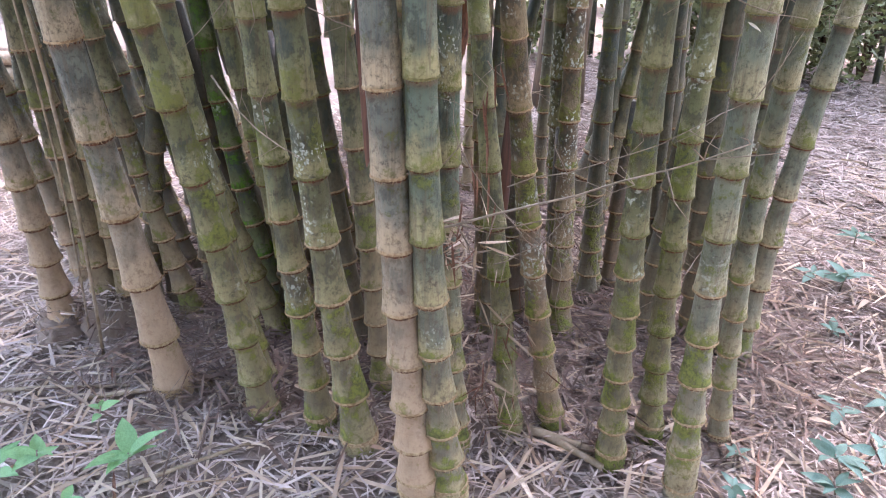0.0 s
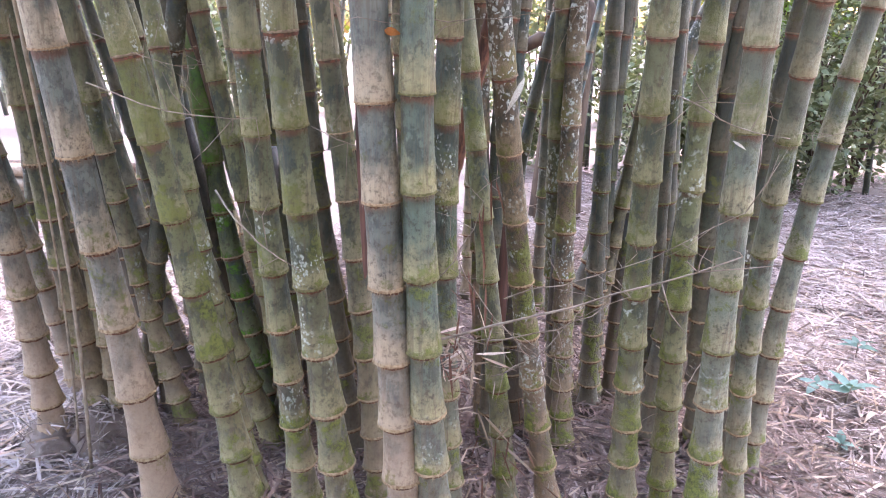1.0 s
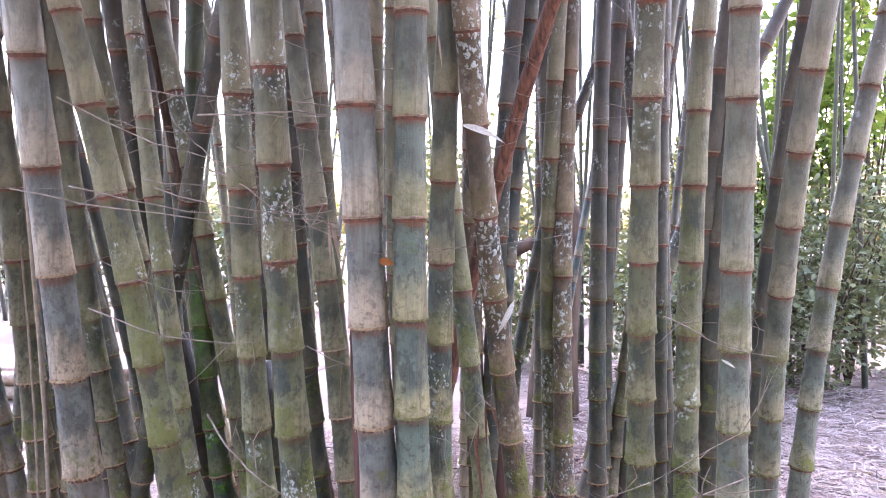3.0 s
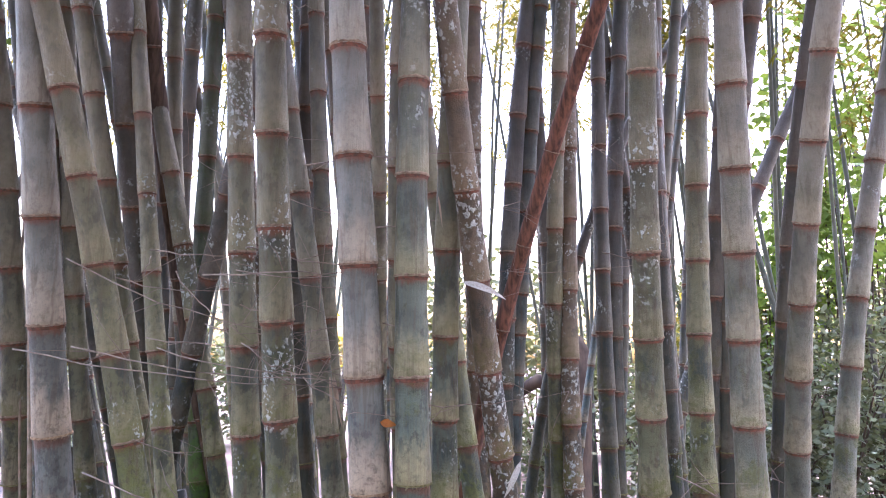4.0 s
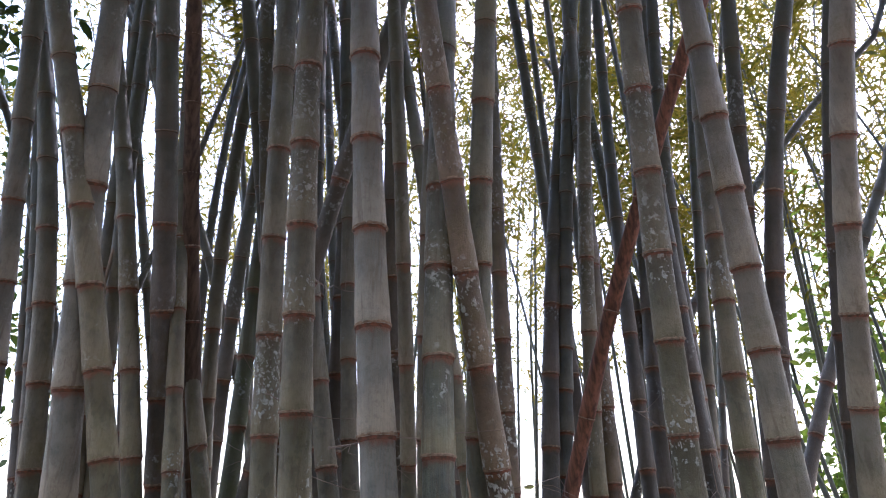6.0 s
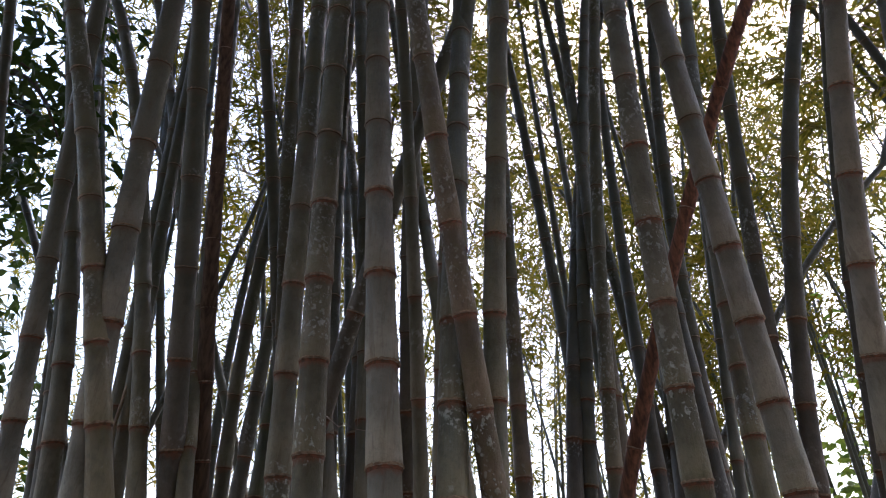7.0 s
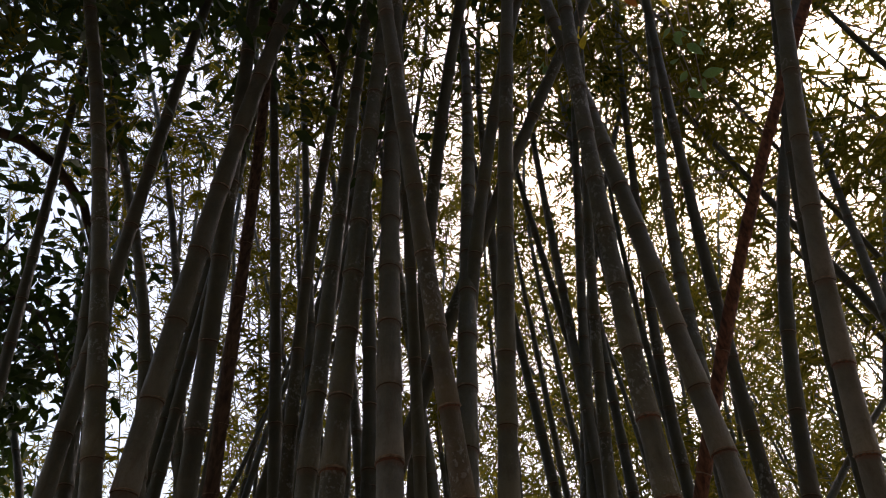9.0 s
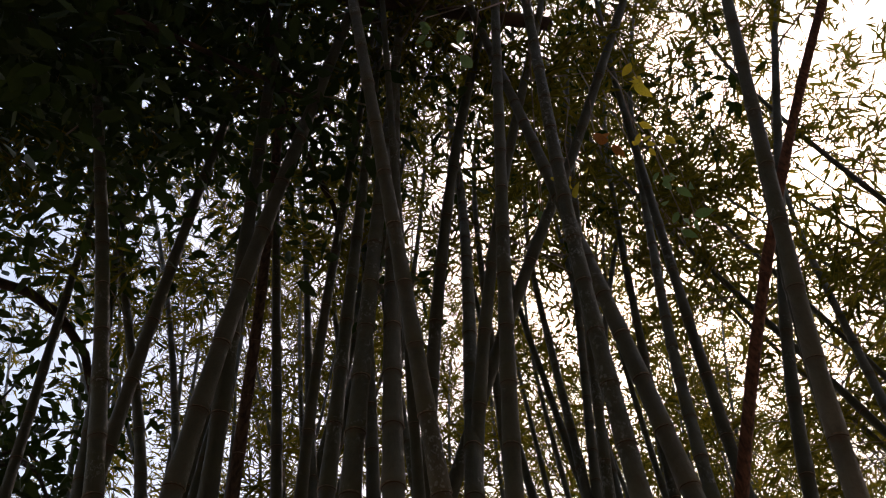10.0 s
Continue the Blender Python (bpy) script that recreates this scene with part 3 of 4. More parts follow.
culm("dark", (-0.545, 2.600), (-0.410, 0.018), (0.0051, 0.0004), 0.00110, 0.0350, 6.5, (0.044, 0.110, 0.0102, 0.272))
culm("green", (0.599, 2.800), (0.111, 0.030), (-0.0020, 0.0002), 0.00085, 0.0300, 6.5, (0.062, 0.107, 0.0111, 0.290))
culm("dark", (0.796, 2.489), (0.006, -0.074), (0.0031, -0.0312), 0.00049, 0.0331, 4.7, (0.093, 0.116, 0.0133, 0.264))
culm("russet", (-0.445, 2.822), (-0.139, -0.097), (0.0020, -0.0351), 0.00329, 0.0363, 5.1, (0.118, 0.112, 0.0123, 0.307))
culm("dark", (-0.188, 2.898), (-0.059, -0.102), (-0.0052, -0.0485), 0.00450, 0.0421, 5.5, (0.057, 0.114, 0.0139, 0.246))
culm("mossy", (0.679, 1.857), (-0.071, -0.013), (0.0197, -0.0120), 0.00097, 0.0331, 4.8, (0.046, 0.109, 0.0084, 0.187))
culm("dark", (-1.041, 2.999), (-0.272, 0.040), (-0.0072, -0.0007), 0.00025, 0.0280, 6.5, (0.06, 0.105, 0.0120, 0.290))
culm("dark", (-1.931, 3.199), (0.008, 0.052), (-0.0047, -0.0008), -0.00095, 0.0220, 6.5, (0.06, 0.105, 0.0120, 0.290))
culm("dark", (-2.706, 2.998), (0.356, 0.039), (-0.0099, -0.0008), -0.00163, 0.0220, 6.5, (0.06, 0.105, 0.0120, 0.290))
culm("green", (-0.260, 2.514), (0.049, -0.151), (-0.0124, -0.0424), 0.00074, 0.0261, 3.9, (0.06, 0.105, 0.0120, 0.290))
culm("dark", (-1.176, 2.558), (0.201, -0.122), (0.0074, -0.0487), 0.00525, 0.0337, 4.8, (0.06, 0.105, 0.0120, 0.290))
culm("dark", (-1.517, 2.900), (-0.093, 0.037), (-0.0125, 0.0001), -0.00171, 0.0260, 6.5, (0.06, 0.105, 0.0120, 0.290))
culm("green", (-0.015, 2.210), (-0.114, -0.099), (0.0202, -0.0377), 0.00315, 0.0323, 5.1, (0.060, 0.108, 0.0120, 0.280))
culm("mossy", (0.239, 1.842), (-0.136, 0.063), (0.0008, -0.0066), 0.00000, 0.0299, 2.0, (0.060, 0.105, 0.0120, 0.270))
culm("green", (-0.182, 2.052), (-0.080, 0.001), (-0.0208, -0.0083), 0.00085, 0.0352, 2.0, (0.060, 0.105, 0.0120, 0.270))
culm("mossy", (-0.575, 2.028), (-0.184, 0.037), (0.0127, -0.0067), 0.00021, 0.0305, 2.0, (0.060, 0.105, 0.0120, 0.270))
culm("russet", (0.471, 2.425), (-0.089, 0.009), (0.0241, -0.0097), 0.00065, 0.0356, 2.0, (0.060, 0.105, 0.0120, 0.270))
culm("green", (-1.162, 2.391), (-0.092, -0.026), (0.0091, -0.0101), 0.00017, 0.0352, 2.0, (0.060, 0.105, 0.0120, 0.270))
culm("verdant", (-0.622, 2.523), (-0.261, -0.015), (0.0624, -0.0052), 0.00230, 0.0372, 2.0, (0.060, 0.105, 0.0120, 0.270))

# companions that rise close behind the outer culms; short stubs added to darken gaps
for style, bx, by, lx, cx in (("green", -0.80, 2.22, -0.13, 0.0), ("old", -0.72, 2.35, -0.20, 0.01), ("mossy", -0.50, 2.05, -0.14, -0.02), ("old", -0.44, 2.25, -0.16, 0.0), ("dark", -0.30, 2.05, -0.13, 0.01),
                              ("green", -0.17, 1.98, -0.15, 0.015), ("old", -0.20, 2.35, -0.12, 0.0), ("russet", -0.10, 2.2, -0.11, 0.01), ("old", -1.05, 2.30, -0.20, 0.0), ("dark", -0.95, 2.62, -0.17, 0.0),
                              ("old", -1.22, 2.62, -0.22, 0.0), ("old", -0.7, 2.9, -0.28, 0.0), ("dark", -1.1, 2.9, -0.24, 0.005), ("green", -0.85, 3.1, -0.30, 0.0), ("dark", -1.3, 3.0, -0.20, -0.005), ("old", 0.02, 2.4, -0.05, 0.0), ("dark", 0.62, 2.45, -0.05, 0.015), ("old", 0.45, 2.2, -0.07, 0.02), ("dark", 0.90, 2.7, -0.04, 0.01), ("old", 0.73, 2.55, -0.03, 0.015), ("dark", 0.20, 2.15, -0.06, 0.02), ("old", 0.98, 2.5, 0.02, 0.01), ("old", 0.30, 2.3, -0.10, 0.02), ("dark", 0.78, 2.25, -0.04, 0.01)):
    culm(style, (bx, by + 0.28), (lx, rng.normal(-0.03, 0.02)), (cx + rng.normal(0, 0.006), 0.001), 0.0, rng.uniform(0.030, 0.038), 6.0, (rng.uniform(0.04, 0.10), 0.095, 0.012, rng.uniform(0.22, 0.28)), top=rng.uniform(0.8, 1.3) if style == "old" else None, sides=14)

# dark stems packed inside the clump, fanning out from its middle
# part of their darkness is interior shade put into the skin
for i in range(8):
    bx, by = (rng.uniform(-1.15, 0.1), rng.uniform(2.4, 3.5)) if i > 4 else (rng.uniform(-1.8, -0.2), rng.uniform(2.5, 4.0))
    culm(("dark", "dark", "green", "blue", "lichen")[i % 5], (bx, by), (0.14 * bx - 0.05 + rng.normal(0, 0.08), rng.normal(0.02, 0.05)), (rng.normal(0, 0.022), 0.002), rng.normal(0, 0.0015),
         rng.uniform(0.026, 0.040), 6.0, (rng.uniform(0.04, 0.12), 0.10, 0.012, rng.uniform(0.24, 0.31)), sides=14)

# tall leafy culms at the back of the clump
for i in range(9):
    bx, by = -1.6 + 3.0 * (i + rng.uniform(0, 0.7)) / 9, rng.uniform(3.7, 5.6)
    culm(("dark", "green", "dark", "blue")[i % 4], (bx, by), (0.05 * bx + rng.normal(0, 0.05), rng.normal(0.0, 0.04)), (rng.normal(0, 0.008), 0.0), 0.0,
         rng.uniform(0.026, 0.036), 6.0, (rng.uniform(0.04, 0.12), 0.10, 0.012, rng.uniform(0.25, 0.31)), top=rng.uniform(11.0, 14.0), sides=10)

# leafy culms that lean in from the next clump
for bx, by, lx in ((3.0, 3.2, -0.20), (3.4, 3.6, -0.20), (3.8, 4.3, -0.20), (3.7, 3.0, -0.24)):
    culm("green", (bx, by), (lx, rng.normal(-0.20, 0.04)), (rng.normal(0, 0.006), 0.0), 0.0, rng.uniform(0.028, 0.036), 6.0, (0.08, 0.10, 0.012, 0.28), top=rng.uniform(10.0, 12.0), sides=12, group="leaning culms of the next clump")

# slender stems further back in the clump
for i in range(5):
    a, d = rng.uniform(0, 2 * np.pi), math.sqrt(rng.uniform(0.0, 1.0))
    bx, by = 0.05 + 1.35 * d * math.cos(a), 3.9 + 0.8 * d * math.sin(a)
    culm(("dark", "green", "lichen", "dark")[i % 4], (bx, by), (0.10 * bx + rng.normal(0, 0.10), 0.05 + rng.normal(0, 0.03)), (rng.normal(0, 0.012), 0.004), 0.0,
         rng.uniform(0.024, 0.034), 6.0, (rng.uniform(0.04, 0.12), 0.10, 0.012, rng.uniform(0.25, 0.31)), sides=12)


def crown(root, at, top, base, n):
    """Thin side branches with sprays of narrow leaves, from mid-height to the tip."""
    start = (4.4 if base[0] > 2.0 else 5.4 if base[1] < 2.4 else 5.9 if base[1] < 3.5 else 4.6) + rng.uniform(-0.2, 1.2)
    pos, way = [], []
    for i in range(n):
        z = rng.uniform(start, top) if i else top
        p = at(z) - np.array([base[0], base[1], 0])
        a, ln = rng.uniform(0, 2 * np.pi), rng.uniform(0.4, 1.3)
        d = np.array([math.cos(a), math.sin(a), rng.uniform(0.1, 0.8)])
        t = np.linspace(0, 1, 5)[:, None]
        line = p + d * ln * t + np.array([0, 0, -0.45]) * ln * t**2
        v, f = tube(line, np.linspace(0.006, 0.0015, 5), 4, False)
        part("branch", mesh("branch", v, f, M_TWIG), root)
        for s in range(9):
            u = rng.uniform(0.3, 1.05)
            q = p + d * ln * u + np.array([0, 0, -0.45]) * ln * u**2
            k = int(rng.integers(6, 12))
            tw = q + rng.normal(0, 0.10, 3)
            pos.append(np.tile(tw, (k, 1)) + rng.normal(0, 0.03, (k, 3)))
            w = spread(k, 0.35) + d * 0.6
            w[:, 2] -= 0.35
            way.append(w)
    pos, way = np.concatenate(pos), np.concatenate(way)
    ln = rng.uniform(0.08, 0.17, len(pos))
    part("foliage", slim_leaves("foliage", pos, way, ln, ln * 0.15, M_LEAF), root)


for root, at, top, base in TIPS:
    crown(root, at, top, base, 46 if base[0] > 2.0 else 30 if base[1] > 3.55 else (6 if base[0] < -0.8 else 11) if base[1] > 2.0 else 46 if base[0] > 0.3 else 12 if base[0] < -0.5 else 22)


# ---------------------------------------------------------------- the grove behind
def far_bamboo(x, y, n, tall, thick, leaves):
    """A clump further off: thin culms fanning out, each joined into the clump, with hanging leaf sprays."""
    root = thing("bamboo_clump", (x, y, 0), "far bamboo clump of thin fanning culms with airy foliage", "bamboo", "bamboo clumps behind")
    pos, way = [], []
    for i in range(n):
        a, d = rng.uniform(0, 2 * np.pi), 0.9 * math.sqrt(rng.uniform())
        b = np.array([math.cos(a) * d, math.sin(a) * d, -0.1])
        lean = np.array([math.cos(a), math.sin(a)]) * d * 0.16 + rng.normal(0, 0.06, 2)
        h = tall * rng.uniform(0.75, 1.1)
        z = np.linspace(0, h, 36)
        arch = np.maximum(z - 0.45 * h, 0) ** 2 * 0.02
        p = np.stack([b[0] + lean[0] * z + np.sign(lean[0]) * arch, b[1] + lean[1] * z + np.sign(lean[1]) * arch * 0.6, z - 0.1], 1)
        rad = thick * rng.uniform(0.7, 1.1) * (1 - z / h * 0.85) * (1 + 0.10 * (np.arange(36) % 2))
        v, f = tube(p, rad, 7)
        me = mesh("culm", v, f, SKINS[("dark", "green", "pale")[i % 3]], attrs={"along": np.repeat((np.arange(36) % 2) * 0.5 + 0.3, 7), "height": np.repeat(z + 1.0, 7)})
        part("culm", me, root)
        k = leaves // n // 5
        j = rng.integers(15, 36, k)
        q = p[j] + rng.normal(0, 0.5, (k, 3)) * (0.4 + 0.6 * z[j] / h)[:, None]
        q = np.repeat(q, 5, 0) + rng.normal(0, 0.17, (k * 5, 3))
        cl = np.repeat(q, 8, 0) + rng.normal(0, 0.07, (k * 40, 3))
        w = spread(k * 40, 0.4)
        w[:, 2] -= 0.45
        pos.append(cl), way.append(w)
    pos, way = np.concatenate(pos), np.concatenate(way)
    ln = rng.uniform(0.12, 0.24, len(pos))
    part("foliage", slim_leaves("foliage", pos, way, ln, ln * 0.16, M_LEAF), root)


for x, y, n, tall, thick, leaves in (
    (1.9, 9.0, 10, 14, 0.032, 2200), (4.0, 9.6, 14, 15, 0.034, 1600), (-1.8, 9.8, 9, 14, 0.032, 1700), (-4.6, 11.0, 10, 15, 0.032, 1000),
    (6.4, 9.6, 14, 15, 0.034, 1600), (0.2, 14.0, 10, 17, 0.038, 1200), (8.0, 11.5, 12, 16, 0.036, 1500), (-7.5, 12.5, 9, 15, 0.034, 1000),
    (3.8, 14.5, 12, 18, 0.038, 1300), (4.6, 7.6, 9, 13, 0.032, 600), (12.0, 9.5, 12, 14, 0.034, 1200), (6.2, 7.0, 9, 13, 0.030, 600), (-3.2, 15.5, 10, 18, 0.038, 1200),
    (4.8, 3.4, 9, 11, 0.034, 900),
    # clumps behind and beside the camera, added out of view to block sky light
    (-3.6, -6.6, 12, 9, 0.034, 1200), (0.6, -7.0, 14, 9, 0.034, 1300), (4.4, -6.0, 12, 9, 0.034, 1200), (-7.0, -1.5, 12, 10, 0.034, 1500), (6.5, 0.2, 12, 11, 0.034, 2000), (1.5, -9.0, 14, 12, 0.034, 2600), (-5.5, -8.0, 14, 12, 0.034, 2600), (7.5, -7.0, 14, 12, 0.034, 2600),
):
    far_bamboo(x, y, n, tall, thick, leaves)


def shrub(x, y, h, w, n, mat, leaf, label, group):
    root = thing("shrub", (x, y, 0), label, "shrub", group)
    pos, way = [], []
    for i in range(9):
        a = rng.uniform(0, 2 * np.pi)
        tip = np.array([math.cos(a) * w * rng.uniform(0.3, 1), math.sin(a) * w * rng.uniform(0.3, 1), h * rng.uniform(0.5, 1.0)])
        t = np.linspace(0, 1, 6)[:, None]
        line = tip * t * np.array([1, 1, 1]) + np.array([0, 0, 0.15 * h]) * np.sin(np.pi * t)
        line[0, 2] -= 0.05
        v, f = tube(line, np.linspace(0.016, 0.003, 6), 5)
        part("stem", mesh("stem", v, f, M_BARK), root)
        k = n // 9
        u = rng.uniform(0.08 if h < 3.3 else 0.4, 1.05, (k, 1))
        pos.append(tip * u + rng.normal(0, 0.16 * w + 0.05, (k, 3)) + np.array([0, 0, 0.1 * h]))
        way.append(spread(k, 0.5))
    pos, way = np.concatenate(pos), np.concatenate(way)
    pos[:, 2] = np.maximum(pos[:, 2], 0.05)
    ln = rng.uniform(0.7, 1.3, len(pos)) * leaf
    part("foliage", leaf_mesh("foliage", pos, way, ln, ln * 0.45, mat, 0.15, 0.2), root)


for x, y, h, w in ((4.4, 7.9, 2.2, 0.9), (3.8, 7.4, 1.9, 0.8), (3.2, 7.3, 1.7, 0.8), (2.6, 7.1, 1.5, 0.7), (2.0, 7.2, 1.4, 0.7), (4.0, 8.6, 2.6, 0.9), (5.4, 8.6, 3.0, 1.0), (1.2, 8.6, 1.3, 0.8), (3.6, 9.2, 3.2, 1.0), (2.6, 9.4, 2.8, 0.9), (6.4, 9.0, 3.0, 1.1), (-5.6, 10.5, 1.6, 1.0), (-7.2, 9.4, 1.8, 1.1), (0.0, 10.6, 1.2, 0.8)):
    shrub(x, y, h, w, 1900, M_SHRUB, 0.09, "leafy understorey shrub with glossy grey-green leaves", "understorey shrubs")
for x, y, h, w in ((4.5, 9.0, 4.8, 0.8), (4.9, 8.8, 6.4, 0.9), (3.9, 9.2, 3.6, 0.7), (5.4, 9.4, 6.8, 0.9)):
    shrub(x, y, h, w, 800, M_LEAF_FRESH, 0.17, "tall sapling with fresh bright green leaves", "bright green saplings")
for i in range(22):
    x, y = -11.0 + i * 0.95 + rng.normal(0, 0.3), 14.0 + rng.uniform(-1.5, 2.5)
    shrub(x, y, rng.uniform(2.0, 3.6), rng.uniform(0.9, 1.4), 900, M_SHRUB if i % 4 else M_LEAF, 0.17, "distant leafy thicket at the grove's edge", "distant thicket")
# unseen shrubs added behind the camera to close off low light
for x, y, h, w in ((-2.5, -5.4, 2.4, 1.2), (0.0, -6.0, 2.2, 1.3), (2.4, -5.4, 2.4, 1.2), (5.0, -3.0, 2.4, 1.2), (-5.0, -3.0, 2.4, 1.2)):
    shrub(x, y, h, w, 1500, M_LEAF_DARK, 0.2, "unseen dense dark green shrub, added behind the camera to block light", "shrubs along the path")


def tree(x, y, h, crown_at, n, leaf, label, spreads, mat, loose=0.5):
    """A broadleaf tree: a tapered trunk, limbs and twigs, and clumps of leaves on them."""
    root = thing("tree", (x, y, 0), label, "tree")
    t = np.linspace(0, 1, 12)
    trunk = np.stack([crown_at[0] * 0.5 * t**2, crown_at[1] * 0.5 * t**2, -0.2 + (h + 0.2) * t], 1)
    v, f = tube(trunk, 0.14 * (1 - 0.75 * t) + 0.05 * np.exp(-t * 20), 10)
    part("trunk", mesh("trunk", v, f, M_BARK), root)
    pos, way = [], []
    for i in range(16):
        s = trunk[int(rng.integers(5, 12))]
        tip = np.array(crown_at) + rng.normal(0, 1, 3) * np.array(spreads)
        u = np.linspace(0, 1, 7)[:, None]
        line = s + (tip - s) * u + np.array([0, 0, 0.5]) * np.sin(np.pi * u)
        v, f = tube(line, np.linspace(0.04, 0.006, 7), 6)
        part("limb", mesh("limb", v, f, M_BARK), root)
        for j in range(n // 16 // 12):
            q = line[int(rng.integers(3, 7))] + rng.normal(0, loose, 3)
            pos.append(q + rng.normal(0, 0.16, (12, 3)))
            w = spread(12, 0.4)
            w[:, 2] -= 0.3
            way.append(w)
    pos, way = np.concatenate(pos), np.concatenate(way)
    ln = rng.uniform(0.7, 1.3, len(pos)) * leaf
    part("foliage", leaf_mesh("foliage", pos, way, ln, ln * 0.45, mat, 0.15, 0.2), root)


tree(-4.3, 3.0, 5.4, (1.2, -0.4, 5.5), 3000, 0.105, "broadleaf tree with dark leaves beside the bamboo", (0.30, 0.35, 0.55), M_LEAF_DARK, 0.28)
tree(-4.5, 4.6, 4.6, (0.3, -0.2, 4.0), 2600, 0.11, "young broadleaf tree with dark leaves at the clearing", (0.40, 0.40, 0.7), M_LEAF_DARK, 0.35)
tree(-3.2, -1.6, 6.6, (1.25, 2.1, 6.7), 16000, 0.105, "broadleaf tree overhanging with dense dark foliage", (1.0, 0.35, 0.4), M_LEAF_DARK)
# unseen trees from here on, added behind the camera to cut sky light
tree(-0.8, -8.0, 7.5, (0.4, 0.2, 6.5), 7000, 0.16, "unseen broadleaf tree, wide dark crown added to shade the culms", (2.0, 1.4, 1.2), M_LEAF_DARK)

tree(-4.2, -5.2, 7.0, (0.2, -0.6, 6.3), 6000, 0.16, "unseen broadleaf tree, added behind the camera for its shade", (1.8, 1.1, 1.0), M_LEAF_DARK)
# three more unseen crowns, added to darken the fronts of the culms
for x, y in ((-2.6, -4.4), (0.7, -5.2), (3.0, -4.0)):
    tree(x, y, 7.0, (0.2, -0.4, 7.0), 5500, 0.22, "unseen broadleaf tree, broad dark crown added behind the camera to block light", (1.9, 1.3, 1.2), M_LEAF_DARK)
tree(5.4, -3.5, 7.0, (0.4, -0.4, 6.3), 6000, 0.16, "unseen broadleaf tree, added behind the camera for its shade", (1.4, 1.4, 1.2), M_LEAF_DARK)

# a bare limb overhead with a broken end
limb = thing("broken_limb", (-0.52, 0.2, 6.25), "bare brown tree limb with a snapped end overhead", "branch")
v, f = tube([(-2.0, -1.2, -0.4), (-1.0, -0.6, -0.15), (0, 0, 0), (0.6, 0.18, 0.02), (1.22, 0.34, -0.02)], [0.06, 0.055, 0.045, 0.04, 0.042], 10)
part("wood", mesh("wood", v, f, M_BARK), limb)
v, f = tube([(0.0, 0.0, 0.0), (0.2, 0.22, 0.25), (0.3, 0.5, 0.6)], [0.025, 0.018, 0.006], 7)
part("side_branch", mesh("side_branch", v, f, M_BARK), limb)


# two bare curved limbs that hang in among the culms
for at, line, thick, label in (
    ((-0.79, 1.78, 6.13), [(-0.09, -1.88, 0.01), (-0.12, -1.62, -0.01), (-0.15, -1.01, -0.01), (-0.08, -0.67, 0.02), (0.01, -0.33, 0.03), (0.00, 0.00, 0.00)], (0.030, 0.030, 0.028, 0.024, 0.018, 0.008), "dark bare limb curving down from the overhanging tree"),
    ((-2.47, 2.63, 5.43), [(-0.45, -1.21, 0.34), (-0.24, -1.02, 0.42), (-0.11, -0.83, 0.42), (-0.01, -0.56, 0.35), (0.01, -0.30, 0.21), (0.00, 0.00, 0.00)], (0.034, 0.032, 0.030, 0.028, 0.024, 0.018), "grey bare limb arching from the tree into the culms"),
):
    root = thing("tree_limb", at, label, "branch", "bare limbs")
    v, f = tube(line, thick, 8)
    part("wood", mesh("wood", v, f, M_BARK), root)


# ---------------------------------------------------------------- small things in and round the clump
def blade(name, mat, ln=1.0, wd=0.4, arch=0.18, notch=7):
    """A single broad leaf: midrib, curved margin, slight fold and drooping tip; base at the origin, along +x."""
    vs, fs = [], []
    for i in range(notch + 1):
        t = i / notch
        w = wd * 0.5 * math.sin(math.pi * t**0.75) * (1 - 0.15 * t) + 0.004
        z = arch * (math.sin(1.9 * t) * 0.6 - t * t * 0.8) * ln
        vs += [(t * ln, -w, z + w * 0.25), (t * ln, 0, z), (t * ln, w, z + w * 0.25)]
    for i in range(notch):
        k = 3 * i
        fs += [(k, k + 3, k + 4, k + 1), (k + 1, k + 4, k + 5, k + 2)]
    return mesh(name, vs, fs, mat)


LEAF_COOL = blade("leaf", M_PLANT)
LEAF_BRIGHT = blade("leaf", M_PLANT_BRIGHT, 1.0, 0.46)
LEAF_YELLOW = blade("leaf", M_LEAF_YELLOW, 1.0, 0.42)
LEAF_RED = blade("leaf", M_LEAF_RED, 1.0, 0.5)
LEAF_BLEACHED = blade("leaf", M_WHITE, 1.0, 0.16, 0.3)
LEAF_DRY = blade("leaf", M_STRAW, 1.0, 0.10, 0.3)
STRAW = blade("leaf", M_STRAW, 1.0, 0.06, 0.06)
SHRED = blade("leaf", M_PALE_STRAW, 1.0, 0.07, 0.05)
DRY_STRIP = blade("leaf", M_DEAD, 1.0, 0.05, 0.03)


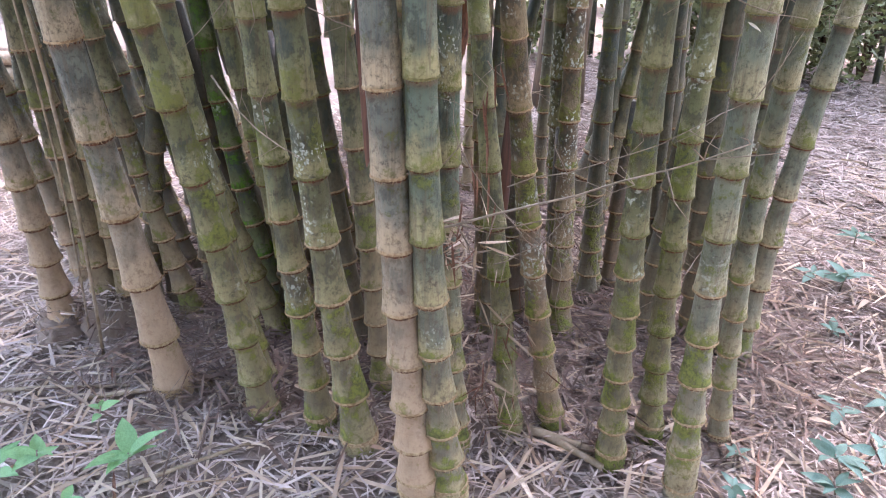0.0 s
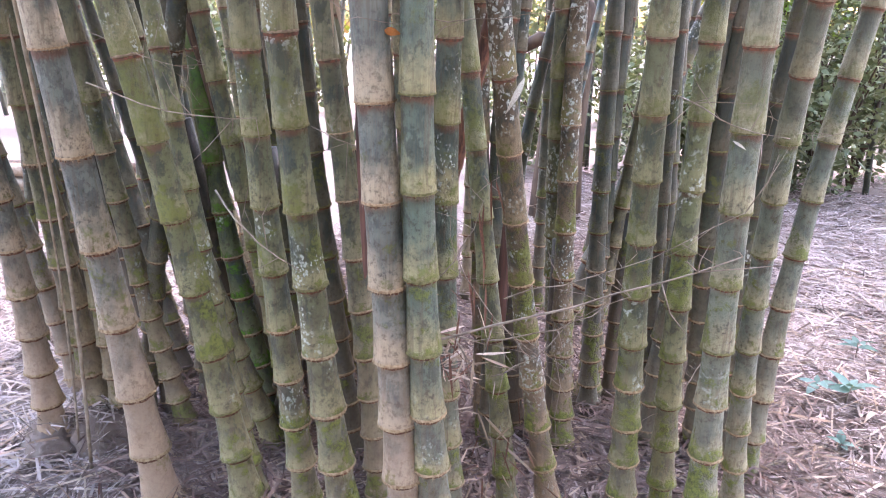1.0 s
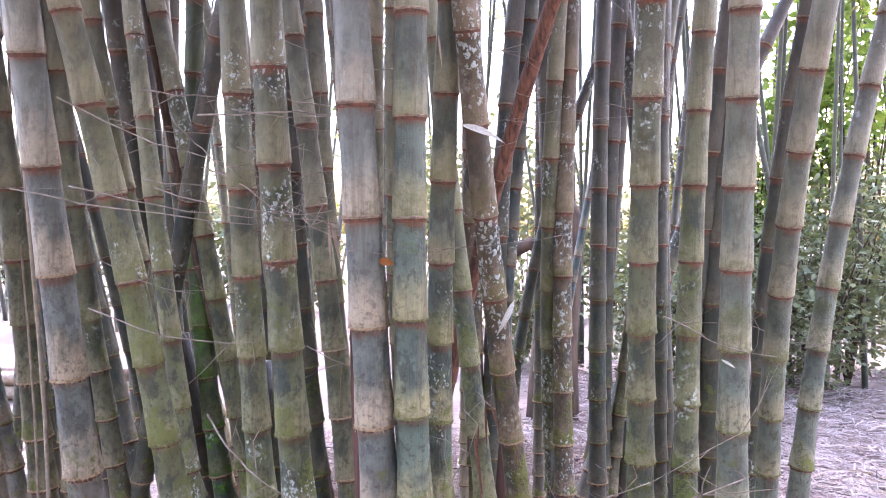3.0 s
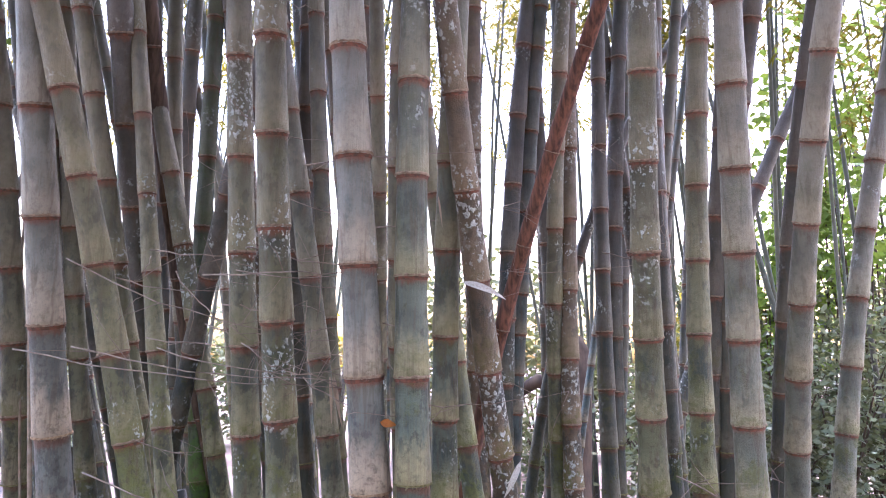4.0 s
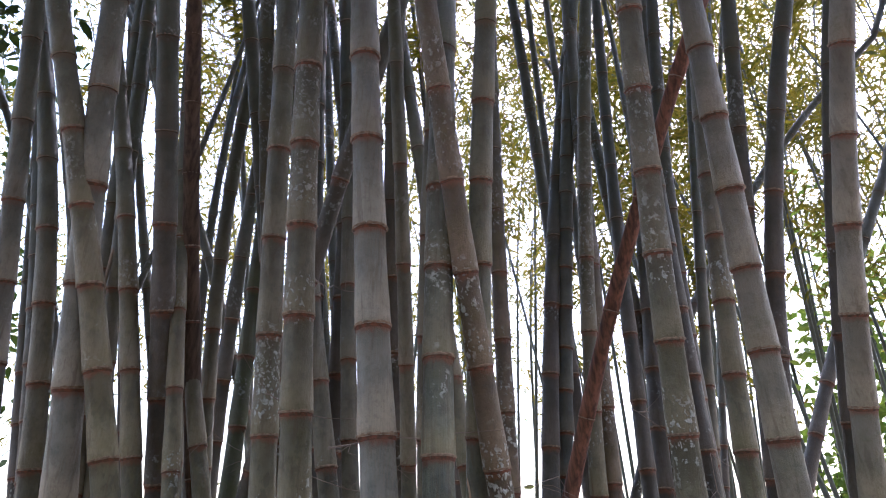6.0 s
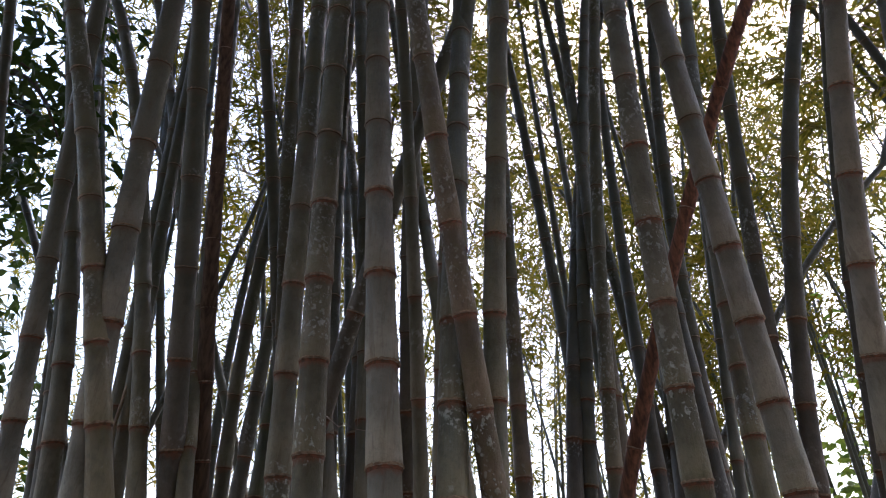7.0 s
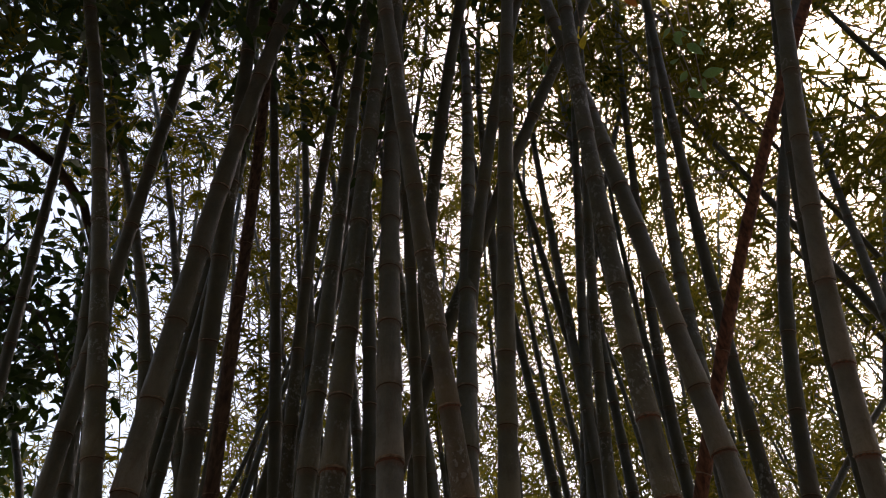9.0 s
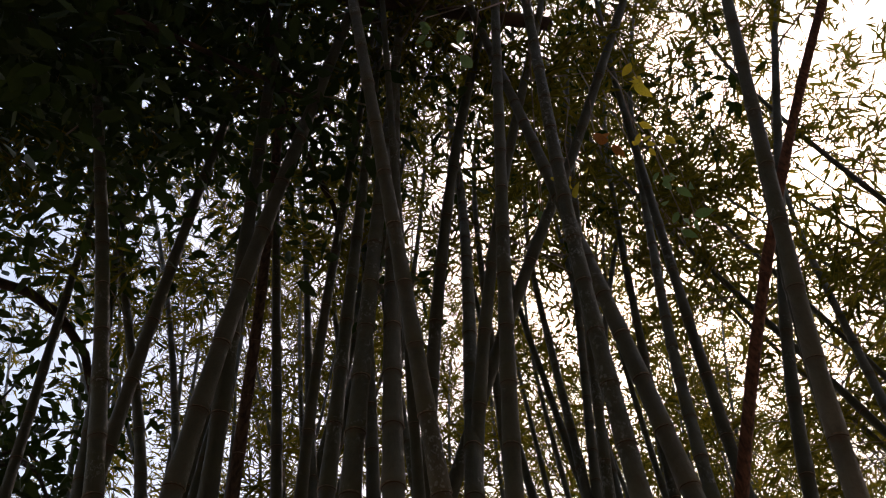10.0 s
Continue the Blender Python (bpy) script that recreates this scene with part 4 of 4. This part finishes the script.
def seedling(x, y, h, n, size, leaf, label):
    """A low plant: an upright stalk and leaves fanned round its top on short stems."""
    z0 = float(ground_height(np.array(x), np.array(y)))
    root = thing("seedling", (x, y, z0), label, "plant", "seedlings on the ground")
    lean = rng.normal(0, 0.15, 2)
    v, f = tube([(0, 0, -0.02), (lean[0] * h * 0.4, lean[1] * h * 0.4, h * 0.55), (lean[0] * h, lean[1] * h, h)], [0.004, 0.003, 0.002], 6)
    part("stalk", mesh("stalk", v, f, M_TWIG), root)
    for i in range(n):
        a = 2 * np.pi * i / n + rng.normal(0, 0.25)
        s, u = size * rng.uniform(0.7, 1.15), rng.uniform(0.7, 1.0)
        m = Matrix.Translation((lean[0] * h * u, lean[1] * h * u, h * u)) @ Matrix.Rotation(a, 4, "Z") @ Matrix.Rotation(rng.uniform(-0.5, 0.15), 4, "Y") @ Matrix.Rotation(rng.normal(0, 0.3), 4, "X") @ Matrix.Diagonal((s, s, s, 1))
        part("leaf", leaf, root, m=m)


seedling(-0.86, 1.56, 0.10, 6, 0.125, LEAF_BRIGHT, "seedling with broad bright green leaves in dry litter")
for x, y, h, n, s in ((-1.12, 1.56, 0.10, 5, 0.085), (-0.98, 1.44, 0.07, 4, 0.07), (-1.02, 1.72, 0.12, 4, 0.07), (-1.2, 1.5, 0.08, 4, 0.09)):
    seedling(x, y, h, n, s, LEAF_BRIGHT, "small green seedling in dry litter")
for x, y, h, n, s in ((1.20, 1.66, 0.10, 7, 0.13), (1.14, 1.58, 0.08, 6, 0.11), (1.28, 1.72, 0.12, 6, 0.10), (1.76, 2.86, 0.10, 7, 0.14), (1.66, 2.94, 0.08, 5, 0.12), (1.56, 2.5, 0.05, 4, 0.11), (1.51, 1.96, 0.10, 6, 0.12), (0.90, 1.72, 0.07, 5, 0.08), (0.84, 1.58, 0.06, 6, 0.07), (1.34, 1.98, 0.05, 3, 0.14), (2.1, 3.4, 0.1, 6, 0.13), (1.36, 1.52, 0.1, 6, 0.12)):
    seedling(x, y, h, n, 0.78 * s, LEAF_COOL, "low seedling with blue-green leaves in dry litter")


def mound(x, y, r, h):
    """A lump of soil and matted roots at the foot of the culms."""
    n = 22
    vs, fs = [], []
    for i in range(8):
        t = i / 7
        for j in range(n):
            a = 2 * np.pi * j / n
            k = r * math.cos(t * math.pi / 2) * (1 + 0.16 * math.sin(3 * a + x * 9) + 0.1 * math.sin(7 * a + 2 * i) + rng.normal(0, 0.07))
            vs.append((math.cos(a) * k, math.sin(a) * k, h * math.sin(t * math.pi / 2) - 0.02 + rng.normal(0, 0.012)))
    fs = [(i * n + j, i * n + (j + 1) % n, (i + 1) * n + (j + 1) % n, (i + 1) * n + j) for i in range(7) for j in range(n)]
    root = thing("soil_mound", (x, y, float(ground_height(np.array(x), np.array(y)))), "lump of dusty soil and matted bamboo roots", "soil mound", "soil mounds at the clump's foot")
    part("earth", mesh("earth", vs, fs, M_SOIL), root)
    a, q = rng.uniform(0, 2 * np.pi, 110), rng.uniform(0.1, 1.15, 110)
    spot = np.stack([np.cos(a) * r * q, np.sin(a) * r * q, h * np.sqrt(np.maximum(0, 1 - q * q)) + 0.004], 1)
    ln = rng.uniform(0.03, 0.11, 110)
    tagged(part("litter", leaf_mesh("litter", spot, spread(110, 0.35), ln, rng.uniform(0.004, 0.009, 110), M_DARK_LITTER if r < 0.13 else M_LITTER, 0.15, 0.05, 0.1, 0.5, 0.88, 0.42), root), "loose dry leaf scraps", kind="stuff")
    for i in range(14):
        a, q = rng.uniform(0, 2 * np.pi), rng.uniform(0.2, 0.9)
        p = np.array([math.cos(a) * r * q, math.sin(a) * r * q, h * math.sqrt(1 - q * q)])
        v, f = tube([p, p + rng.normal(0, 0.03, 3) + (0, 0, 0.02), p + rng.normal(0, 0.05, 3)], [0.002, 0.0015, 0.001], 4)
        part("root", mesh("root", v, f, M_TWIG), root)


for x, y, r, h in ((-1.40, 2.34, 0.14, 0.13), (-1.22, 2.36, 0.13, 0.16), (-0.86, 1.97, 0.12, 0.06), (0.0, 1.58, 0.14, 0.05), (0.12, 1.85, 0.14, 0.05), (-0.25, 1.80, 0.14, 0.04), (-0.58, 1.9, 0.11, 0.05), (0.85, 1.84, 0.12, 0.05), (0.52, 1.74, 0.10, 0.03)):
    mound(x, y, r, h)


def twig(a, b, r, shoots, sag=0.02, label="thin dry wiry twig stretched across the culms"):
    """A wiry side branch with small side shoots."""
    a, b, r = np.array(a), np.array(b), r * (1.0 if r > 0.0032 else 0.8)
    root = thing("twig", tuple(a), label, "twig", "dry twigs among the culms")
    t = np.linspace(0, 1, 9)[:, None]
    line = (b - a) * t + np.array([0, -0.02, -sag]) * np.sin(np.pi * t) + rng.normal(0, 0.003, (9, 3))
    v, f = tube(line, np.linspace(r, r * 0.45, 9), 5)
    main = part("main_stem", mesh("main_stem", v, f, M_TWIG), root)
    for i in range(shoots):
        p = line[int(rng.integers(1, 9))]
        d = rng.normal(0, 1, 3) * np.array([1, 0.4, 1.2])
        d = d / np.linalg.norm(d) * rng.uniform(0.05, 0.16)
        v, f = tube([p, p + d * 0.5 + rng.normal(0, 0.008, 3), p + d], [r * 0.5, r * 0.4, r * 0.2], 4)
        part("shoot", mesh("shoot", v, f, M_TWIG), main)


twig((-0.93, 1.70, 1.874), (-0.40, 1.62, 1.70), 0.0026, 5)
twig((-1.05, 1.72, 1.66), (-0.23, 1.56, 1.579), 0.0026, 7)
twig((-0.55, 1.60, 1.822), (-0.16, 1.47, 1.812), 0.0028, 4, 0.0)
twig((-0.451, 1.5, 1.826), (-0.15, 1.46, 1.822), 0.0018, 3)
twig((-0.871, 1.65, 1.665), (-0.262, 1.55, 1.595), 0.0024, 6)
twig((-0.448, 1.55, 1.673), (-0.257, 1.5, 1.604), 0.0022, 3)
twig((-0.520, 1.60, 1.145), (-0.315, 1.52, 1.000), 0.0031, 2, label="stiff pale twig leaning across the culms")
twig((-0.05, 1.50, 0.840), (0.62, 1.44, 1.085), 0.0036, 9, 0.0, "long pale twig slanting across the culms")
twig((0.10, 1.50, 0.86), (0.41, 1.5, 0.975), 0.0024, 8)
twig((0.12, 1.55, 0.74), (0.33, 1.6, 0.905), 0.0020, 9)
twig((0.02, 1.52, 1.04), (0.30, 1.6, 0.70), 0.0020, 9)
twig((-0.65, 1.6, 1.663), (-0.2, 1.5, 1.606), 0.0020, 5)
twig((-0.506, 1.6, 2.211), (-0.27, 1.55, 2.12), 0.0020, 4)
twig((-0.40, 1.6, 2.50), (-0.26, 1.5, 2.41), 0.0020, 3)
twig((0.134, 1.45, 0.976), (0.60, 1.42, 1.19), 0.0020, 7)
twig((0.46, 1.5, 1.41), (0.68, 1.45, 1.34), 0.0022, 6)
twig((-0.30, 1.5, 1.60), (-0.08, 1.43, 1.525), 0.0018, 4)
twig((-0.01, 1.5, 1.0), (0.08, 1.48, 1.18), 0.0018, 5)
twig((-0.30, 1.45, 2.04), (0.10, 1.42, 2.06), 0.0020, 5, 0.0)
for i in range(16):
    x, z = rng.uniform(-1.0, 0.9), rng.uniform(0.5, 2.3)
    y = 1.75 + 0.35 * abs(x) + rng.uniform(-0.1, 0.25)
    twig((x, y, z), (x + rng.normal(0, 0.28), y - rng.uniform(0.0, 0.2), z + rng.normal(0, 0.14)), rng.uniform(0.0014, 0.0024), int(rng.integers(4, 9)))

for i in range(14):
    x, z = rng.uniform(-1.0, -0.1), rng.uniform(1.35, 1.95)
    y = 1.62 + 0.2 * abs(x) + rng.uniform(-0.1, 0.05)
    twig((x, y, z), (x + rng.uniform(0.2, 0.5), y - rng.uniform(0.0, 0.15), z + rng.normal(-0.05, 0.06)), rng.uniform(0.0018, 0.0026), int(rng.integers(3, 7)))

# a tangle of dry leaves caught between culms
tangle = thing("dead_leaf_tangle", (0.04, 1.60, 0.76), "tangle of dry straw-coloured leaves caught between culms", "dead leaves")
for i in range(70):
    s = rng.uniform(0.04, 0.11)
    m = Matrix.Translation(rng.normal(0, 1, 3) * np.array([0.035, 0.03, 0.045])) @ Euler((rng.uniform(0, 6.28), rng.normal(0.3, 0.7), rng.uniform(0, 6.28))).to_matrix().to_4x4() @ Matrix.Diagonal((s, s, s, 1))
    part("leaf", (STRAW, SHRED, DRY_STRIP)[i % 3], tangle, m=m)
lower = thing("dead_leaf_tangle", (0.16, 1.80, 0.30), "heap of matted dry leaves and rootlets between culms", "dead leaves")
for i in range(90):
    s = rng.uniform(0.05, 0.13)
    m = Matrix.Translation(rng.normal(0, 1, 3) * np.array([0.06, 0.05, 0.12])) @ Euler((rng.uniform(0, 6.28), rng.normal(0.8, 0.6), rng.uniform(0, 6.28))).to_matrix().to_4x4() @ Matrix.Diagonal((s, s, s, 1))
    part("leaf", (STRAW, DRY_STRIP)[i % 2], lower, m=m)


def caught_leaf(at, turn, size, leaf, label):
    root = thing("fallen_leaf", at, label, "leaf", "leaves caught on the culms")
    part("leaf", leaf, root, m=Euler([radians(k) for k in turn]).to_matrix().to_4x4() @ Matrix.Diagonal((size, size, size, 1)))


caught_leaf((-0.055, 1.47, 1.31), (90, 60, 0), 0.07, LEAF_BLEACHED, "bleached white bamboo leaf stuck on a culm")
caught_leaf((0.155, 1.55, 1.43), (90, 115, 0), 0.085, LEAF_BLEACHED, "bleached white bamboo leaf hanging on a twig")
caught_leaf((0.03, 1.50, 1.80), (70, 20, 0), 0.10, LEAF_BLEACHED, "pale dry sheath tip sticking out between culms")
caught_leaf((-0.13, 1.44, 1.515), (80, 10, 0), 0.034, LEAF_RED, "orange withered leaf caught on a twig")
caught_leaf((-0.155, 1.45, 1.55), (80, 70, 0), 0.03, LEAF_BLEACHED, "scrap of white leaf caught on a twig")
caught_leaf((0.575, 1.47, 1.325), (80, 30, 0), 0.035, LEAF_BLEACHED, "scrap of white leaf caught on a twig")
caught_leaf((-0.085, 1.47, 0.99), (90, 15, 0), 0.08, LEAF_DRY, "dry sheath scrap hanging from a node")
caught_leaf((-0.06, 1.47, 0.985), (90, 40, 0), 0.07, LEAF_DRY, "dry sheath scrap hanging from a node")
for x, y, z, s in ((0.075, 1.58, 1.13, 0.16), (0.085, 1.58, 1.15, 0.10), (0.055, 1.56, 1.0, 0.14), (0.07, 1.56, 0.97, 0.12), (0.10, 1.6, 0.95, 0.15), (0.04, 1.55, 0.9, 0.13), (0.12, 1.6, 0.88, 0.12), (0.02, 1.54, 0.8, 0.14), (-0.225, 1.50, 2.03, 0.10), (-0.222, 1.50, 2.03, 0.07), (-0.02, 1.48, 1.98, 0.08), (-0.26, 1.60, 1.60, 0.12), (-0.255, 1.6, 1.6, 0.13), (-0.25, 1.6, 1.6, 0.11), (0.10, 1.60, 1.20, 0.12), (0.11, 1.6, 1.2, 0.10), (0.09, 1.62, 1.05, 0.14)):
    caught_leaf((x, y, z), (80 + rng.normal(0, 15), 85 + rng.normal(0, 8), rng.normal(0, 20)), s * 0.85, DRY_STRIP if z < 1.3 else STRAW, "dry reddish leaf strip hanging down")


def sheath(at, h, r, turn, lean, mat, label):
    """A curled papery culm sheath: part of a tube, ragged at the top."""
    n, m = 9, 8
    vs = []
    for i in range(m + 1):
        t = i / m
        for j in range(n + 1):
            a = (j / n - 0.5) * (2.4 - 1.2 * t)
            k = r * (1 + 0.1 * math.sin(5 * t))
            vs.append((math.sin(a) * k + lean * t * h, -math.cos(a) * k, t * h * (1 + 0.05 * math.sin(9 * j)) - (1 - t) * 0.06 * abs(math.sin(2.3 * j + at[0] * 9))))
    vs += [(x * 0.97, y * 0.97 + 0.0015, z) for x, y, z in vs]
    q = (m + 1) * (n + 1)
    fs = []
    for i in range(m):
        for j in range(n):
            k = i * (n + 1) + j
            fs += [(k, k + 1, k + n + 2, k + n + 1), (q + k + n + 1, q + k + n + 2, q + k + 1, q + k)]
    root = thing("culm_sheath", at, label, "bamboo sheath", "old culm sheaths")
    part("husk", mesh("husk", vs, fs, mat), root, m=Matrix.Rotation(turn, 4, "Z"))


sheath((-0.150, 1.60, 1.02), 0.58, 0.038, -0.9, -0.10, M_SHEATH, "reddish brown papery sheath clasping a culm")
sheath((0.17, 2.05, 0.70), 0.40, 0.022, 0.2, 0.02, M_SHEATH, "dark red-brown dry sheath inside the clump")

# fallen canes, straws and sheath pieces on the ground
for x, y, ln, r, a in ((0.36, 1.80, 0.26, 0.014, -25), (0.42, 1.74, 0.20, 0.012, -40), (0.10, 1.50, 0.22, 0.010, -55), (-0.95, 1.95, 0.40, 0.008, 15), (-0.70, 1.62, 0.35, 0.006, 35), (1.3, 2.4, 0.5, 0.007, 30), (1.7, 2.2, 0.45, 0.006, -20), (0.7, 2.0, 0.3, 0.007, 20), (1.5, 3.2, 0.6, 0.008, 10), (-1.25, 1.95, 0.45, 0.007, 8), (2.2, 3.9, 0.7, 0.009, 40), (-0.3, 1.45, 0.3, 0.005, 70)):
    root = thing("fallen_cane", (x, y, float(ground_height(np.array(x), np.array(y))) + r + 0.02), "short dry broken cane lying in leaf litter", "cane", "fallen canes")
    d = np.array([math.cos(radians(a)), math.sin(radians(a)), 0.0]) * ln / 2
    v, f = tube([-d, -d * 0.3 + (0, 0, 0.006), d * 0.4 + (0, 0, 0.004), d], [r, r * 1.05, r * 0.95, r * 0.9], 8)
    part("cane", mesh("cane", v, f, M_ROPE), root)
for i in range(26):
    x, y = rng.uniform(-1.5, 2.4), rng.uniform(1.35, 3.4)
    root = thing("fallen_leaf", (x, y, float(ground_height(np.array(x), np.array(y))) + 0.04), "broad curled dry leaf lying on the litter", "leaf", "dry leaves on the ground")
    s = rng.uniform(0.07, 0.15)
    part("leaf", LEAF_BLEACHED if i % 8 == 7 else LEAF_DRY, root, m=Euler((rng.normal(0, 0.3), rng.normal(0, 0.2), rng.uniform(0, 6.28))).to_matrix().to_4x4() @ Matrix.Diagonal((s, s * 2.0, s, 1)))

for i in range(110):
    x, y = rng.uniform(-1.5, 2.0), rng.uniform(1.35, 3.2)
    root = thing("fallen_straw", (x, y, float(ground_height(np.array(x), np.array(y))) + rng.uniform(0.035, 0.055)), "long narrow dry leaf strip lying on the litter", "leaf", "dry strips on the ground")
    s = rng.uniform(0.10, 0.26)
    part("strip", (STRAW, SHRED, STRAW, DRY_STRIP)[i % 4], root, m=Euler((rng.normal(0, 0.3), rng.normal(0.03, 0.08), rng.uniform(0, 6.28))).to_matrix().to_4x4() @ Matrix.Diagonal((s, s * 0.9, s, 1)))

# a pale vine hanging beside the clump
for k, (x, y) in enumerate(((-1.24, 2.1), (-1.33, 2.2))):
    root = thing("hanging_vine", (x, y, 0.0), "thin pale vine hanging down to the ground", "vine", "hanging vines")
    t = np.linspace(0, 1, 14)[:, None]
    line = np.array([(0.05, 0.05, 0.0)]) + np.array([(-0.12, 0.02, 3.2)]) * t + np.array([0.03, 0, 0]) * np.sin(7 * t)
    v, f = tube(line, np.full(14, 0.006 - 0.002 * k), 6)
    part("stem", mesh("stem", v, f, M_ROPE), root)

# a stack of old poles on the sunlit ground beyond
for i in range(7):
    x, y, z = -4.2 + 0.05 * i, 6.4 + 0.16 * (i % 4), 0.07 + 0.13 * (i // 4)
    root = thing("bamboo_pole", (x, y, z), "old cut bamboo pole stacked on the ground", "pole", "stacked poles")
    v, f = tube([(-1.2, -0.1, 0), (-0.3, 0, 0.0), (0.4, 0.02, 0), (1.1, 0.05 * (i % 3), 0)], [0.065, 0.06, 0.062, 0.055], 10)
    part("cane", mesh("cane", v, f, M_HUSK if i % 2 else M_ROPE), root)

# a dark dead trunk leaning behind the clump
root = thing("tree_stump", (0.95, 6.3, 0.0), "tall dark brown tree stump with a broken top", "stump")
v, f = tube([(0, 0, -0.1), (0.0, 0, 0.6), (0.03, 0, 1.3), (0.05, 0.02, 1.75), (0.05, 0.02, 1.88)], [0.24, 0.20, 0.19, 0.17, 0.10], 12)
part("trunk", mesh("trunk", v, f, M_BARK), root)
v, f = tube([(0.0, 0, 1.45), (-0.25, -0.05, 1.5), (-0.42, -0.05, 1.4)], [0.08, 0.06, 0.05], 8)
part("limb", mesh("limb", v, f, M_BARK), root)

# sprigs of yellowing leaves overhead
for x, y, z, n, mat in ((0.71, 0.67, 4.31, 7, LEAF_YELLOW), (0.74, 0.48, 4.47, 6, LEAF_YELLOW), (0.55, 0.66, 4.25, 3, LEAF_RED), (0.44, 0.73, 4.24, 4, LEAF_YELLOW), (-0.03, 0.25, 4.71, 6, LEAF_BRIGHT), (0.16, 0.17, 4.11, 2, LEAF_BRIGHT), (0.90, 1.05, 4.44, 7, LEAF_BRIGHT), (0.36, 1.01, 4.57, 5, LEAF_BRIGHT), (0.85, 0.87, 4.42, 6, LEAF_BRIGHT)):
    root = thing("leafy_sprig", (x, y, z), "thin sprig of sunlit yellowing leaves overhead", "sprig", "sprigs overhead")
    v, f = tube([(0.35, 0.2, 2.6), (0.2, 0.08, 1.2), (0.03, -0.02, 0.3), (0, 0, 0)], [0.005, 0.004, 0.003, 0.0015], 5)
    part("twig", mesh("twig", v, f, M_TWIG), root)
    for i in range(n):
        s = rng.uniform(0.05, 0.09)
        m = Matrix.Translation((rng.normal(0, 0.03), rng.normal(0, 0.03), rng.uniform(-0.04, 0.10))) @ Euler((rng.normal(0, 0.5), rng.normal(0.9, 0.4), rng.uniform(0, 6.28))).to_matrix().to_4x4() @ Matrix.Diagonal((s, s, s, 1))
        part("leaf", mat, root, m=m)
